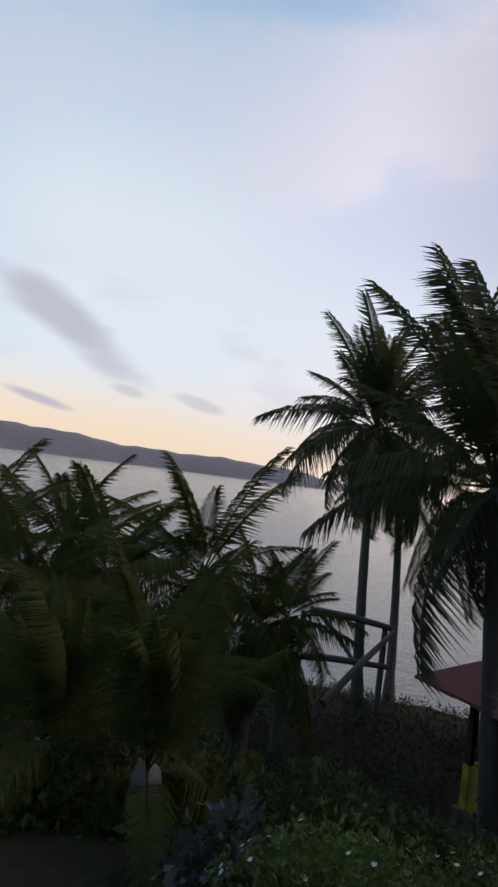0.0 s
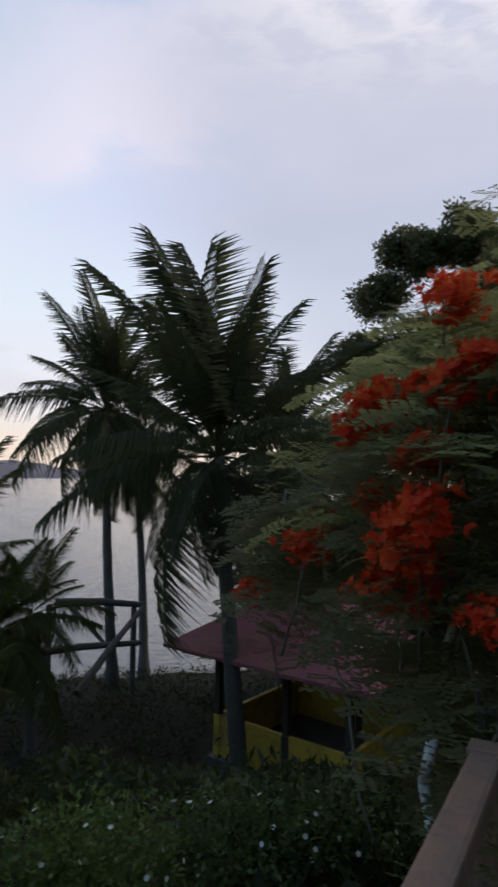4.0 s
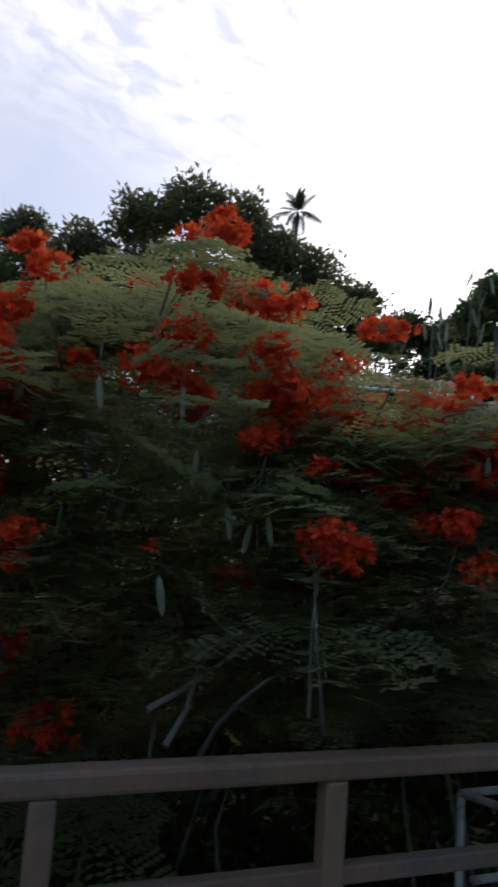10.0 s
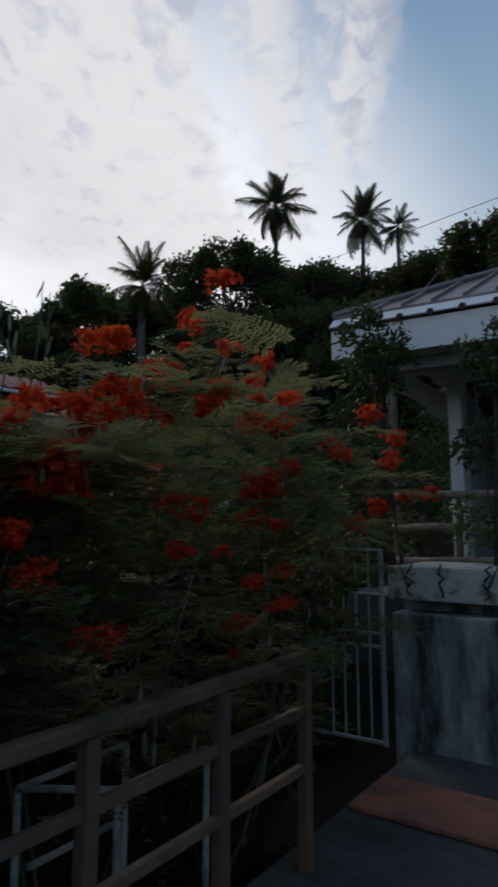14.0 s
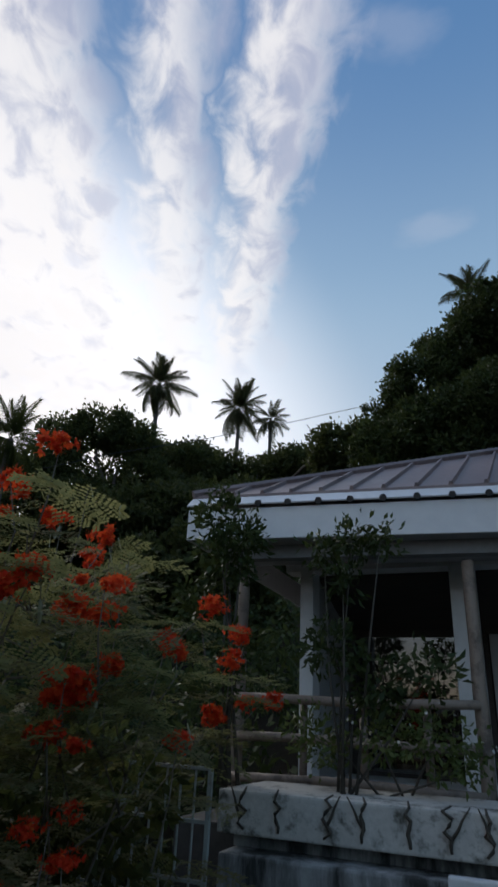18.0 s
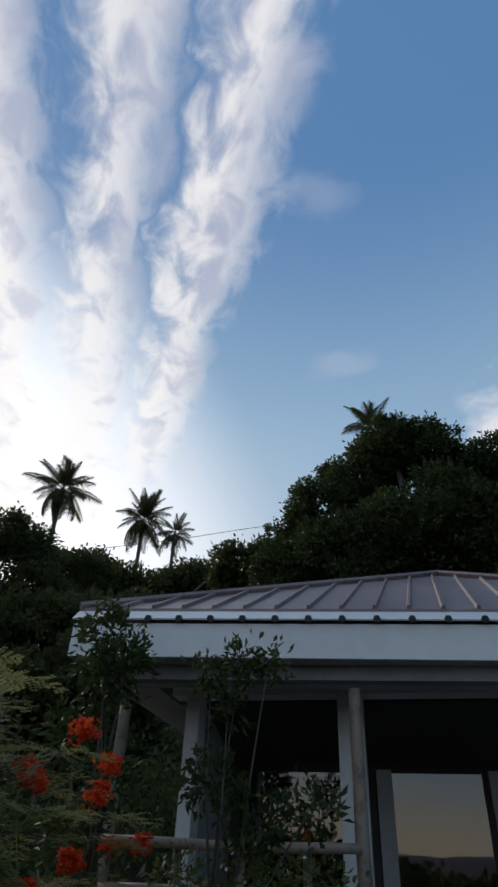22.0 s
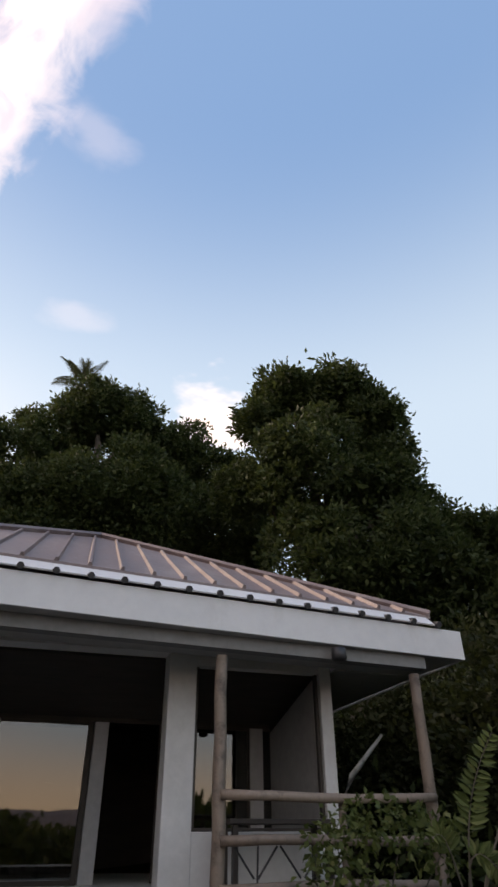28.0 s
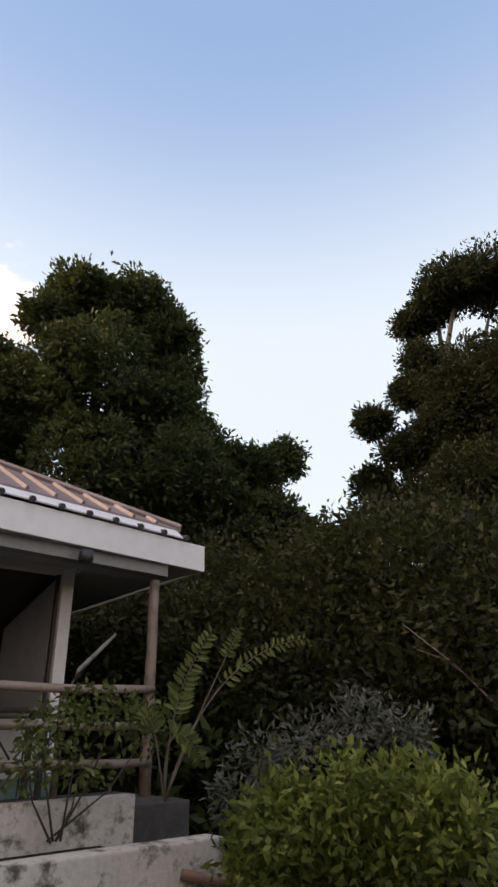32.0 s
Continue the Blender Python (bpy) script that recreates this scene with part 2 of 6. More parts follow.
def surface(name, dark, light, grain=30.0, blotch=3.0, rough=0.7, metal=0.0, bump=0.3, stain=None, stain_scale=1.5,
            stretch=(1, 1, 1), stain_stretch=(1, 1, 1), stain_span=(0.48, 0.66), vary=0.0, depth=0.01):
    """Two-scale surface: fine grain between two colours, broad blotches, and stains with a shape of their own."""
    mat = bpy.data.materials.new(name)
    nt, out = nodes_of(mat)
    b = nt.nodes.new("ShaderNodeBsdfPrincipled")
    fine, broad = noise_at(nt, grain, 6, 0.65, stretch), noise_at(nt, blotch, 4, 0.6)
    col = ramp(nt, fine, [(0.3, dark), (0.7, light)])
    col = mix(nt, col, ramp(nt, broad, [(0.3, tuple(0.72 * c for c in dark)), (0.7, light)]), 0.45)
    if vary:
        info = nt.nodes.new("ShaderNodeObjectInfo")
        col = mix(nt, col, ramp(nt, info.outputs["Random"], [(0, tuple(0.55 * c for c in dark)), (1, tuple(min(1, 1.15 * c) for c in light))]), vary)
    if stain:
        s = noise_at(nt, stain_scale, 8, 0.7, stain_stretch)
        f = ramp(nt, s, [(stain_span[0], (0, 0, 0)), (stain_span[1], (1, 1, 1))])
        col = mix(nt, col, stain, f)
    nt.links.new(col, b.inputs["Base Color"])
    rr = ramp(nt, broad, [(0.2, (rough * 0.8,) * 3), (0.8, (min(1, rough * 1.2),) * 3)])
    nt.links.new(rr, b.inputs["Roughness"])
    b.inputs["Metallic"].default_value = metal
    if bump:
        bp = nt.nodes.new("ShaderNodeBump")
        bp.inputs["Strength"].default_value, bp.inputs["Distance"].default_value = bump, depth
        nt.links.new(fine, bp.inputs["Height"])
        nt.links.new(bp.outputs[0], b.inputs["Normal"])
    nt.links.new(b.outputs[0], out.inputs[0])
    return mat


def leafy(name, dark, light, glow=0.35, rough=0.5, tint=None, through_col=(0.16, 0.2, 0.04), share=0.3):
    """Leaves: colour differs from leaf to leaf, some light passes through."""
    mat = bpy.data.materials.new(name)
    nt, out = nodes_of(mat)
    g = nt.nodes.new("ShaderNodeNewGeometry")
    stops = [(0.0, dark), (0.8, light)] + ([(0.97, tint)] if tint else [])
    col = ramp(nt, g.outputs["Random Per Island"], stops)
    broad = noise_at(nt, 0.9, 3, 0.5)
    col = mix(nt, col, ramp(nt, broad, [(0.3, tuple(0.6 * c for c in dark)), (0.7, light)]), 0.4)
    b = nt.nodes.new("ShaderNodeBsdfPrincipled")
    b.inputs["Roughness"].default_value = rough
    b.inputs["Specular IOR Level"].default_value = 0.15
    tr = nt.nodes.new("ShaderNodeBsdfTranslucent")
    nt.links.new(col, b.inputs["Base Color"])
    nt.links.new(mix(nt, col, through_col, share), tr.inputs["Color"])
    mx = nt.nodes.new("ShaderNodeMixShader")
    mx.inputs[0].default_value = glow
    nt.links.new(b.outputs[0], mx.inputs[1])
    nt.links.new(tr.outputs[0], mx.inputs[2])
    nt.links.new(mx.outputs[0], out.inputs[0])
    return mat


M_EARTH = surface("garden_earth", (0.018, 0.015, 0.011), (0.042, 0.035, 0.025), 9, 0.8, 0.95, bump=0.8, stain=(0.016, 0.024, 0.009), stain_scale=0.35, depth=0.05)
M_EARTH.node_tree.nodes["Principled BSDF"].inputs["Specular IOR Level"].default_value = 0.05
M_FLOOR = surface("terrace_concrete", (0.055, 0.052, 0.047), (0.1, 0.095, 0.086), 22, 2, 0.85, stain=(0.03, 0.029, 0.026), stain_scale=1.1)
M_RAIL = surface("weathered_rail_paint", (0.165, 0.085, 0.052), (0.265, 0.15, 0.094), 45, 3, 0.7, bump=0.35, stain=(0.1, 0.08, 0.065), stain_scale=4, stretch=(1, 1, 0.3), vary=0.25)
M_WALL = surface("stained_concrete", (0.28, 0.28, 0.27), (0.46, 0.46, 0.45), 18, 1.6, 0.9, bump=0.5, stain=(0.035, 0.036, 0.033), stain_scale=2.6, stain_stretch=(1, 1, 0.22), stain_span=(0.42, 0.6))
M_LEDGE = surface("lichened_concrete", (0.44, 0.42, 0.38), (0.64, 0.62, 0.57), 26, 2.2, 0.9, bump=0.5, stain=(0.085, 0.085, 0.068), stain_scale=5.5, stain_span=(0.5, 0.64))
M_WHITE = surface("white_house_paint", (0.66, 0.66, 0.65), (0.8, 0.8, 0.79), 14, 0.9, 0.6, bump=0.12, stain=(0.5, 0.48, 0.44), stain_scale=1.4, stain_stretch=(1, 1, 0.4), stain_span=(0.56, 0.75))
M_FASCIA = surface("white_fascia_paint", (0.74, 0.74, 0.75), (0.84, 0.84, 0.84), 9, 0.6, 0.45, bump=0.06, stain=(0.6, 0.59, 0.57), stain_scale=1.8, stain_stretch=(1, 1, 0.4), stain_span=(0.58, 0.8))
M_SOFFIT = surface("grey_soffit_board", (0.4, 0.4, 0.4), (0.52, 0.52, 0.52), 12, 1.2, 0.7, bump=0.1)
# Beam grey carries the overhang's shade in its colour
M_BEAM = surface("shaded_beam_grey", (0.2, 0.2, 0.2), (0.3, 0.3, 0.3), 12, 1.2, 0.7, bump=0.1)
M_TEAL = surface("teal_plinth_paint", (0.12, 0.2, 0.2), (0.2, 0.3, 0.29), 16, 1.8, 0.7, stain=(0.08, 0.09, 0.085), stain_scale=2.5)
M_INNER = surface("interior_plaster", (0.3, 0.3, 0.3), (0.42, 0.42, 0.41), 10, 1, 0.8, bump=0.08)
# dark wood; also colours the room walls to stand in for missing light
M_DARKWOOD_UNLIT = surface("dark_wood_and_unlit_room", (0.03, 0.024, 0.02), (0.07, 0.055, 0.045), 12, 1.5, 0.7, stretch=(0.2, 1, 1))
M_ROOF = surface("red_brown_roof_sheet", (0.165, 0.12, 0.118), (0.285, 0.22, 0.212), 20, 0.9, 0.48, metal=0.12, bump=0.08, stain=(0.34, 0.28, 0.26), stain_scale=1.2, stain_stretch=(1, 0.3, 1), stain_span=(0.5, 0.75))
M_BAMBOO = surface("weathered_bamboo", (0.2, 0.15, 0.115), (0.34, 0.265, 0.21), 30, 2.5, 0.6, bump=0.25, stain=(0.1, 0.075, 0.06), stain_scale=5, stretch=(1, 1, 0.15), vary=0.3)
M_GATE = surface("chalky_gate_paint", (0.27, 0.3, 0.285), (0.42, 0.455, 0.435), 40, 4, 0.55, bump=0.2, stain=(0.16, 0.12, 0.09), stain_scale=9, stain_span=(0.55, 0.68))
M_SLAB = surface("terracotta_mat", (0.3, 0.09, 0.055), (0.44, 0.15, 0.09), 60, 4, 0.9, bump=0.5, stain=(0.16, 0.08, 0.06), stain_scale=5)
M_BARK = surface("grey_brown_bark", (0.06, 0.05, 0.042), (0.14, 0.12, 0.1), 14, 2, 0.95, bump=0.9, stretch=(1, 1, 0.25), depth=0.03)
M_PALMBARK = surface("ringed_palm_bark", (0.07, 0.062, 0.055), (0.15, 0.135, 0.12), 9, 1.5, 0.95, bump=0.9, stretch=(0.4, 0.4, 3), depth=0.03)
M_STEM = surface("pale_shrub_stem", (0.085, 0.075, 0.058), (0.18, 0.16, 0.125), 25, 5, 0.8, bump=0.4, stretch=(1, 1, 0.3))
M_WIRE = surface("black_cable", (0.015, 0.015, 0.015), (0.03, 0.03, 0.03), 30, 4, 0.6, bump=0)
M_YELLOW = surface("yellow_wall_paint", (0.5, 0.32, 0.03), (0.66, 0.45, 0.06), 10, 1.2, 0.7, bump=0.15, stain=(0.24, 0.16, 0.05), stain_scale=2)
M_HUTROOF = surface("rusty_sheet_roof", (0.17, 0.05, 0.06), (0.3, 0.09, 0.1), 16, 1.2, 0.85, stain=(0.2, 0.09, 0.06), stain_scale=2)
M_PIPE = surface("weathered_white_pipe", (0.4, 0.4, 0.38), (0.58, 0.58, 0.55), 30, 3, 0.5, bump=0.15, stain=(0.2, 0.19, 0.17), stain_scale=7)
# Distance haze over the wooded headland is put into this purple-grey
M_HILL = surface("hazed_far_hill", (0.115, 0.095, 0.105), (0.165, 0.14, 0.15), 0.05, 0.006, 1.0, bump=0)
M_LAMP = surface("dark_lamp_housing", (0.02, 0.02, 0.022), (0.045, 0.045, 0.05), 30, 4, 0.4, bump=0)

M_TREE = leafy("mango_leaf", (0.038, 0.05, 0.022), (0.095, 0.108, 0.044), 0.45, tint=(0.13, 0.13, 0.04))
# Lighter, olive leaf copy with the bright haze over the slope in its colour
M_HILLTREE = leafy("haze_lifted_leaf", (0.06, 0.062, 0.034), (0.135, 0.135, 0.068), 0.55, tint=(0.18, 0.14, 0.07), through_col=(0.22, 0.21, 0.08), share=0.5)
# Darker copy of the leaf colours, standing in for shade in dense growth
M_SHADED_LEAF = leafy("shade_dark_leaf", (0.014, 0.02, 0.009), (0.036, 0.045, 0.018), 0.2, 0.6)
M_TREE2 = leafy("broad_leaf", (0.022, 0.037, 0.015), (0.072, 0.1, 0.038), 0.3, tint=(0.12, 0.15, 0.055))
M_FROND = leafy("palm_leaflet", (0.046, 0.05, 0.03), (0.105, 0.105, 0.06), 0.35, 0.55)
M_YOUNG = leafy("young_frond_leaflet", (0.034, 0.042, 0.018), (0.085, 0.095, 0.032), 0.35, 0.6)
for m in (M_FROND, M_YOUNG):
    m.node_tree.nodes["Principled BSDF"].inputs["Specular IOR Level"].default_value = 0.02
M_SHRUB = leafy("feather_leaf", (0.095, 0.1, 0.045), (0.205, 0.205, 0.1), 0.6, 0.6, tint=(0.26, 0.2, 0.09), through_col=(0.34, 0.34, 0.12), share=0.5)
M_BUSH = leafy("garden_bush_leaf", (0.04, 0.065, 0.02), (0.14, 0.18, 0.06), 0.35, 0.45, tint=(0.22, 0.24, 0.1))
M_GREYLEAF = leafy("grey_green_leaf", (0.04, 0.05, 0.047), (0.105, 0.122, 0.115), 0.25, 0.6)
M_BRIGHT = leafy("yellow_green_leaf", (0.045, 0.08, 0.018), (0.17, 0.23, 0.06), 0.4, 0.5, tint=(0.28, 0.33, 0.13))
M_FLOWER = leafy("orange_red_petal", (0.78, 0.032, 0.02), (0.92, 0.08, 0.025), 0.5, 0.6, tint=(0.96, 0.24, 0.05))
M_WHITEFLOWER = leafy("white_petal", (0.7, 0.7, 0.62), (0.85, 0.85, 0.8), 0.35, 0.5)
M_POD = leafy("pale_green_pod", (0.22, 0.23, 0.14), (0.42, 0.43, 0.3), 0.3, 0.5)
M_TWIG = surface("dark_twig_bark", (0.04, 0.034, 0.026), (0.09, 0.078, 0.06), 20, 3, 0.9, bump=0.4)


def water_material():
    mat = bpy.data.materials.new("sea_water")
    nt, out = nodes_of(mat)
    b = nt.nodes.new("ShaderNodeBsdfPrincipled")
    b.inputs["Base Color"].default_value = (0.06, 0.075, 0.09, 1)
    b.inputs["Roughness"].default_value = 0.1
    b.inputs["IOR"].default_value = 1.33
    h1, h2 = noise_at(nt, 1.5, 5, 0.65, (1, 1, 1)), noise_at(nt, 0.12, 3, 0.5, (1, 1, 1))
    m = nt.nodes.new("ShaderNodeMath")
    m.operation = "ADD"
    nt.links.new(h1, m.inputs[0])
    nt.links.new(h2, m.inputs[1])
    bp = nt.nodes.new("ShaderNodeBump")
    bp.inputs["Strength"].default_value, bp.inputs["Distance"].default_value = 0.6, 0.16
    nt.links.new(m.outputs[0], bp.inputs["Height"])
    nt.links.new(bp.outputs[0], b.inputs["Normal"])
    nt.links.new(b.outputs[0], out.inputs[0])
    return mat


def glass_material(name, tint, gloss, rough=0.02):
    """A tinted pane that mirrors a share of the light and lets the rest through."""
    mat = bpy.data.materials.new(name)
    nt, out = nodes_of(mat)
    gl, tr, mx = nt.nodes.new("ShaderNodeBsdfGlossy"), nt.nodes.new("ShaderNodeBsdfTransparent"), nt.nodes.new("ShaderNodeMixShader")
    gl.inputs["Roughness"].default_value = rough
    gl.inputs["Color"].default_value = (0.95, 0.95, 0.92, 1)
    tr.inputs["Color"].default_value = (*tint, 1)
    mx.inputs[0].default_value = gloss
    nt.links.new(tr.outputs[0], mx.inputs[1])
    nt.links.new(gl.outputs[0], mx.inputs[2])
    nt.links.new(mx.outputs[0], out.inputs[0])
    return mat


M_WATER = water_material()
M_GLASS = glass_material("reflective_door_glass", (0.35, 0.36, 0.36), 0.12)
M_PANE = glass_material("window_glass", (0.8, 0.82, 0.82), 0.07)


# ---------------------------------------------------------------- mesh helpers
def finish(name, mesh, material, parent=None, label="", matrix=None):
    ob = new(name, mesh)
    if material is not None and not mesh.materials:
        mesh.materials.append(material)
    if matrix is not None:
        ob.matrix_world = matrix
    if parent is not None:
        ob.parent = parent
    if label:
        ob["label"] = label
    return ob


def part(name, bm, material, parent=None, label="", smooth=False, matrix=None):
    mesh = bpy.data.meshes.new(name)
    bm.to_mesh(mesh)
    bm.free()
    if smooth:
        mesh.polygons.foreach_set("use_smooth", [True] * len(mesh.polygons))
    return finish(name, mesh, material, parent, label, matrix)


def quads_mesh(name, quads):
    """A mesh from an array of n separate four-cornered leaves."""
    quads = np.asarray(quads, np.float32).reshape(-1, 4, 3)
    n = len(quads)
    mesh = bpy.data.meshes.new(name)
    mesh.vertices.add(4 * n)
    mesh.vertices.foreach_set("co", quads.ravel())
    mesh.loops.add(4 * n)
    mesh.loops.foreach_set("vertex_index", np.arange(4 * n, dtype=np.int32))
    mesh.polygons.add(n)
    mesh.polygons.foreach_set("loop_start", np.arange(0, 4 * n, 4, dtype=np.int32))
    mesh.update(calc_edges=True)
    return mesh


def box(bm, lo, hi, bevel=0.0, turn=None):
    """A box with rounded edges between two corners."""
    lo, hi = Vector(lo), Vector(hi)
    made = bmesh.ops.create_cube(bm, size=1.0)["verts"]
    bmesh.ops.transform(bm, matrix=Matrix.LocRotScale((lo + hi) / 2, None, hi - lo), verts=made)
    if bevel:
        edges = list({e for v in made for e in v.link_edges})
        made = bmesh.ops.bevel(bm, geom=edges, offset=bevel, segments=2, affect="EDGES", profile=0.6)["verts"]
    if turn is not None:
        bmesh.ops.transform(bm, matrix=turn, verts=[v for v in made if v.is_valid])
    return bm


def tube(bm, points, radii, sides=8, caps=True):
    """A round bar along points, with a radius for each."""
    points = [Vector(p) for p in points]
    if isinstance(radii, (int, float)):
        radii = [radii] * len(points)
    rings = []
    for i, p in enumerate(points):
        d = (points[min(i + 1, len(points) - 1)] - points[max(i - 1, 0)]).normalized()
        a = d.orthogonal().normalized() if abs(d.z) > 0.95 else d.cross(Vector((0, 0, 1))).normalized()
        b = d.cross(a)
        rings.append([bm.verts.new(p + radii[i] * (math.cos(t) * a + math.sin(t) * b)) for t in (2 * math.pi * k / sides for k in range(sides))])
    for r, s in zip(rings, rings[1:]):
        for k in range(sides):
            bm.faces.new((r[k], r[(k + 1) % sides], s[(k + 1) % sides], s[k]))
    if caps:
        bm.faces.new(rings[0][::-1])
        bm.faces.new(rings[-1])
    return bm


def bar(lo, hi, bevel=0.006):
    return box(bmesh.new(), lo, hi, bevel)


def pole(points, radii, sides=10):
    return tube(bmesh.new(), points, radii, sides)


def thing(name, place=(0, 0, 0), label="", category="", group="", kind=""):
    ob = new(name)
    ob.empty_display_size = 0.2
    ob.location = place
    return tagged(ob, label, category, group, kind)


def under(ob, parent):
    """Makes ob, built in world places, a child of a thing without moving it."""
    ob.parent = parent
    ob.matrix_parent_inverse = Matrix.Translation(parent.location).inverted()
    return ob


# ---------------------------------------------------------------- ground, sea and far shore
def smooth(x, lo, hi):
    t = np.clip((x - lo) / (hi - lo), 0, 1)
    return t * t * (3 - 2 * t)


def ground_height(x, y):
    """Garden round the terrace, falling to the shore on one side and rising to a wooded hill on the other."""
    x, y = np.asarray(x, float), np.asarray(y, float)
    r, psi = np.hypot(x, y), np.degrees(np.arctan2(x, y))
    hill = smooth(psi, -100, -80) * (1 - smooth(psi, 95, 140))
    low = -0.95 - 4.7 * smooth(r, 3.5, 15) - 1.1 * smooth(r, 21, 28) - 8 * smooth(r, 26, 60)
    high = -0.95 + 0.95 * smooth(r, 5, 10) + 0.3 * np.maximum(r - 8, 0) - 0.2 * np.maximum(r - 60, 0) - 0.1 * np.maximum(r - 200, 0)
    rough = 0.12 * np.sin(1.7 * x + 0.6 * y) * np.sin(1.1 * y - 0.4 * x) * smooth(r, 4, 9)
    return low * (1 - hill) + high * hill + rough


def ground_sheet():
    radii = np.concatenate([np.linspace(0.5, 12, 24), np.geomspace(12.8, 4500, 40)])
    turns = np.radians(np.arange(0, 360, 3.0))
    verts = [(0, 0, float(ground_height(0.01, 0.01)))]
    for r in radii:
        px, py = r * np.sin(turns), r * np.cos(turns)
        verts += list(zip(px, py, np.maximum(ground_height(px, py), -20)))
    n, faces = len(turns), []
    faces += [(0, 1 + (k + 1) % n, 1 + k) for k in range(n)]
    for i in range(len(radii) - 1):
        a, b = 1 + i * n, 1 + (i + 1) * n
        faces += [(a + k, a + (k + 1) % n, b + (k + 1) % n, b + k) for k in range(n)]
    mesh = bpy.data.meshes.new("ground")
    mesh.from_pydata(verts, [], faces)
    mesh.polygons.foreach_set("use_smooth", [True] * len(mesh.polygons))
    return tagged(finish("ground", mesh, M_EARTH), "dark garden earth sloping to the shore and up a hill", "ground", kind="structure")


ground_sheet()
SEA = -6.6
bm = bmesh.new()
bmesh.ops.create_circle(bm, cap_ends=True, segments=96, radius=4400)
tagged(part("water", bm, M_WATER, matrix=pose(0, 0, SEA)), "grey rippled sea in evening light", "sea", kind="structure")


def far_shore():
    """A long low wooded headland across the bay."""
    bm = bmesh.new()
    rows = []
    for i, a in enumerate(np.linspace(-206, -128, 60)):
        h = 12 + np.interp(a, [-206, -162, -155, -145, -139, -134, -128], [120, 108, 74, 76, 58, 12, -20]) + 4 * math.sin(i * 1.3) + 3 * math.sin(i * 3.1)
        s, c = math.sin(radians(a)), math.cos(radians(a))
        rows.append([bm.verts.new((r * s, r * c, z)) for r, z in ((2850, SEA - 4), (2880, SEA + 3 + h * 0.15), (3000, SEA + max(h, -3) * 0.75), (3150, SEA + max(h, -4)), (3500, SEA - 5))])
    for p, q in zip(rows, rows[1:]):
        for k in range(4):
            bm.faces.new((p[k], q[k], q[k + 1], p[k + 1]))
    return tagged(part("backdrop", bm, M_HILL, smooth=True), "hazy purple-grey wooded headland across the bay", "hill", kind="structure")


far_shore()

# ---------------------------------------------------------------- terrace and its railing
bm = box(bmesh.new(), (-1.72, -0.58, -1.3), (5.2, 4.6, 0.0), 0.02)
tagged(part("floor", bm, M_FLOOR), "worn grey concrete terrace floor", "floor", kind="structure")

RAIL_X, RAIL_Y = -1.56, -0.42
POSTS = [(RAIL_X, y) for y in (-0.42, 0.25, 0.89, 1.53, 2.18, 2.81)] + [(x, RAIL_Y) for x in (-0.6, 0.4, 1.4, 2.4, 3.4)]
railing = thing("railing", (RAIL_X, 1.2, 0), "weathered beige painted railing with square posts and three rails", "railing")
for x, y in POSTS:
    under(part("post", bar((x - 0.027, y - 0.027, 0.0), (x + 0.027, y + 0.027, 0.897), 0.006), M_RAIL), railing)
for z, h, w in ((0.924, 0.025, 0.03), (0.69, 0.02, 0.017), (0.44, 0.02, 0.017)):
    b = 0.01 if h > 0.022 else 0.005
    under(part("rail", box(bmesh.new(), (RAIL_X - w, -0.46, z - h), (RAIL_X + w, 2.845, z + h), b), M_RAIL), railing)
    under(part("rail", box(bmesh.new(), (RAIL_X + w + 0.003, RAIL_Y - w, z - h), (3.45, RAIL_Y + w, z + h), b), M_RAIL), railing)

bm = bmesh.new()
box(bm, (-1.68, 3.47, 0.004), (-0.84, 3.98, 0.035), 0.01)
tagged(part("doormat", bm, M_SLAB), "faded terracotta mat lying on the terrace floor", "mat")

# ---------------------------------------------------------------- retaining wall, ledge and gate
wall = thing("wall_front", (0.8, 4.7, 0), "streaked grey retaining wall with a mossy concrete ledge", "wall", kind="structure")
under(part("wall_face", box(bmesh.new(), (-1.86, 4.6, -1.2), (1.25, 5.0, 0.92), 0.02), M_WALL), wall)
under(part("wall_face", box(bmesh.new(), (1.253, 4.62, -1.2), (3.56, 4.84, 0.78), 0.015), M_LEDGE), wall)
under(part("planting_soil", box(bmesh.new(), (1.253, 4.843, -1.2), (3.0, 5.447, 0.7), 0.0), M_EARTH), wall)
under(part("pilaster", box(bmesh.new(), (-0.5, 4.52, 0.0), (-0.02, 4.597, 0.96), 0.012), M_WHITE, label="whitewashed pilaster"), wall)
under(part("ledge", box(bmesh.new(), (-1.93, 4.72, 1.0), (1.25, 5.6, 1.245), 0.015), M_LEDGE), wall)
under(part("ledge_base", box(bmesh.new(), (-1.86, 4.85, 0.923), (1.24, 5.55, 0.997), 0.0), M_WALL), wall)
under(part("ledge", box(bmesh.new(), (1.253, 5.45, 0.4), (3.3, 5.6, 1.02), 0.015), M_LEDGE), wall)


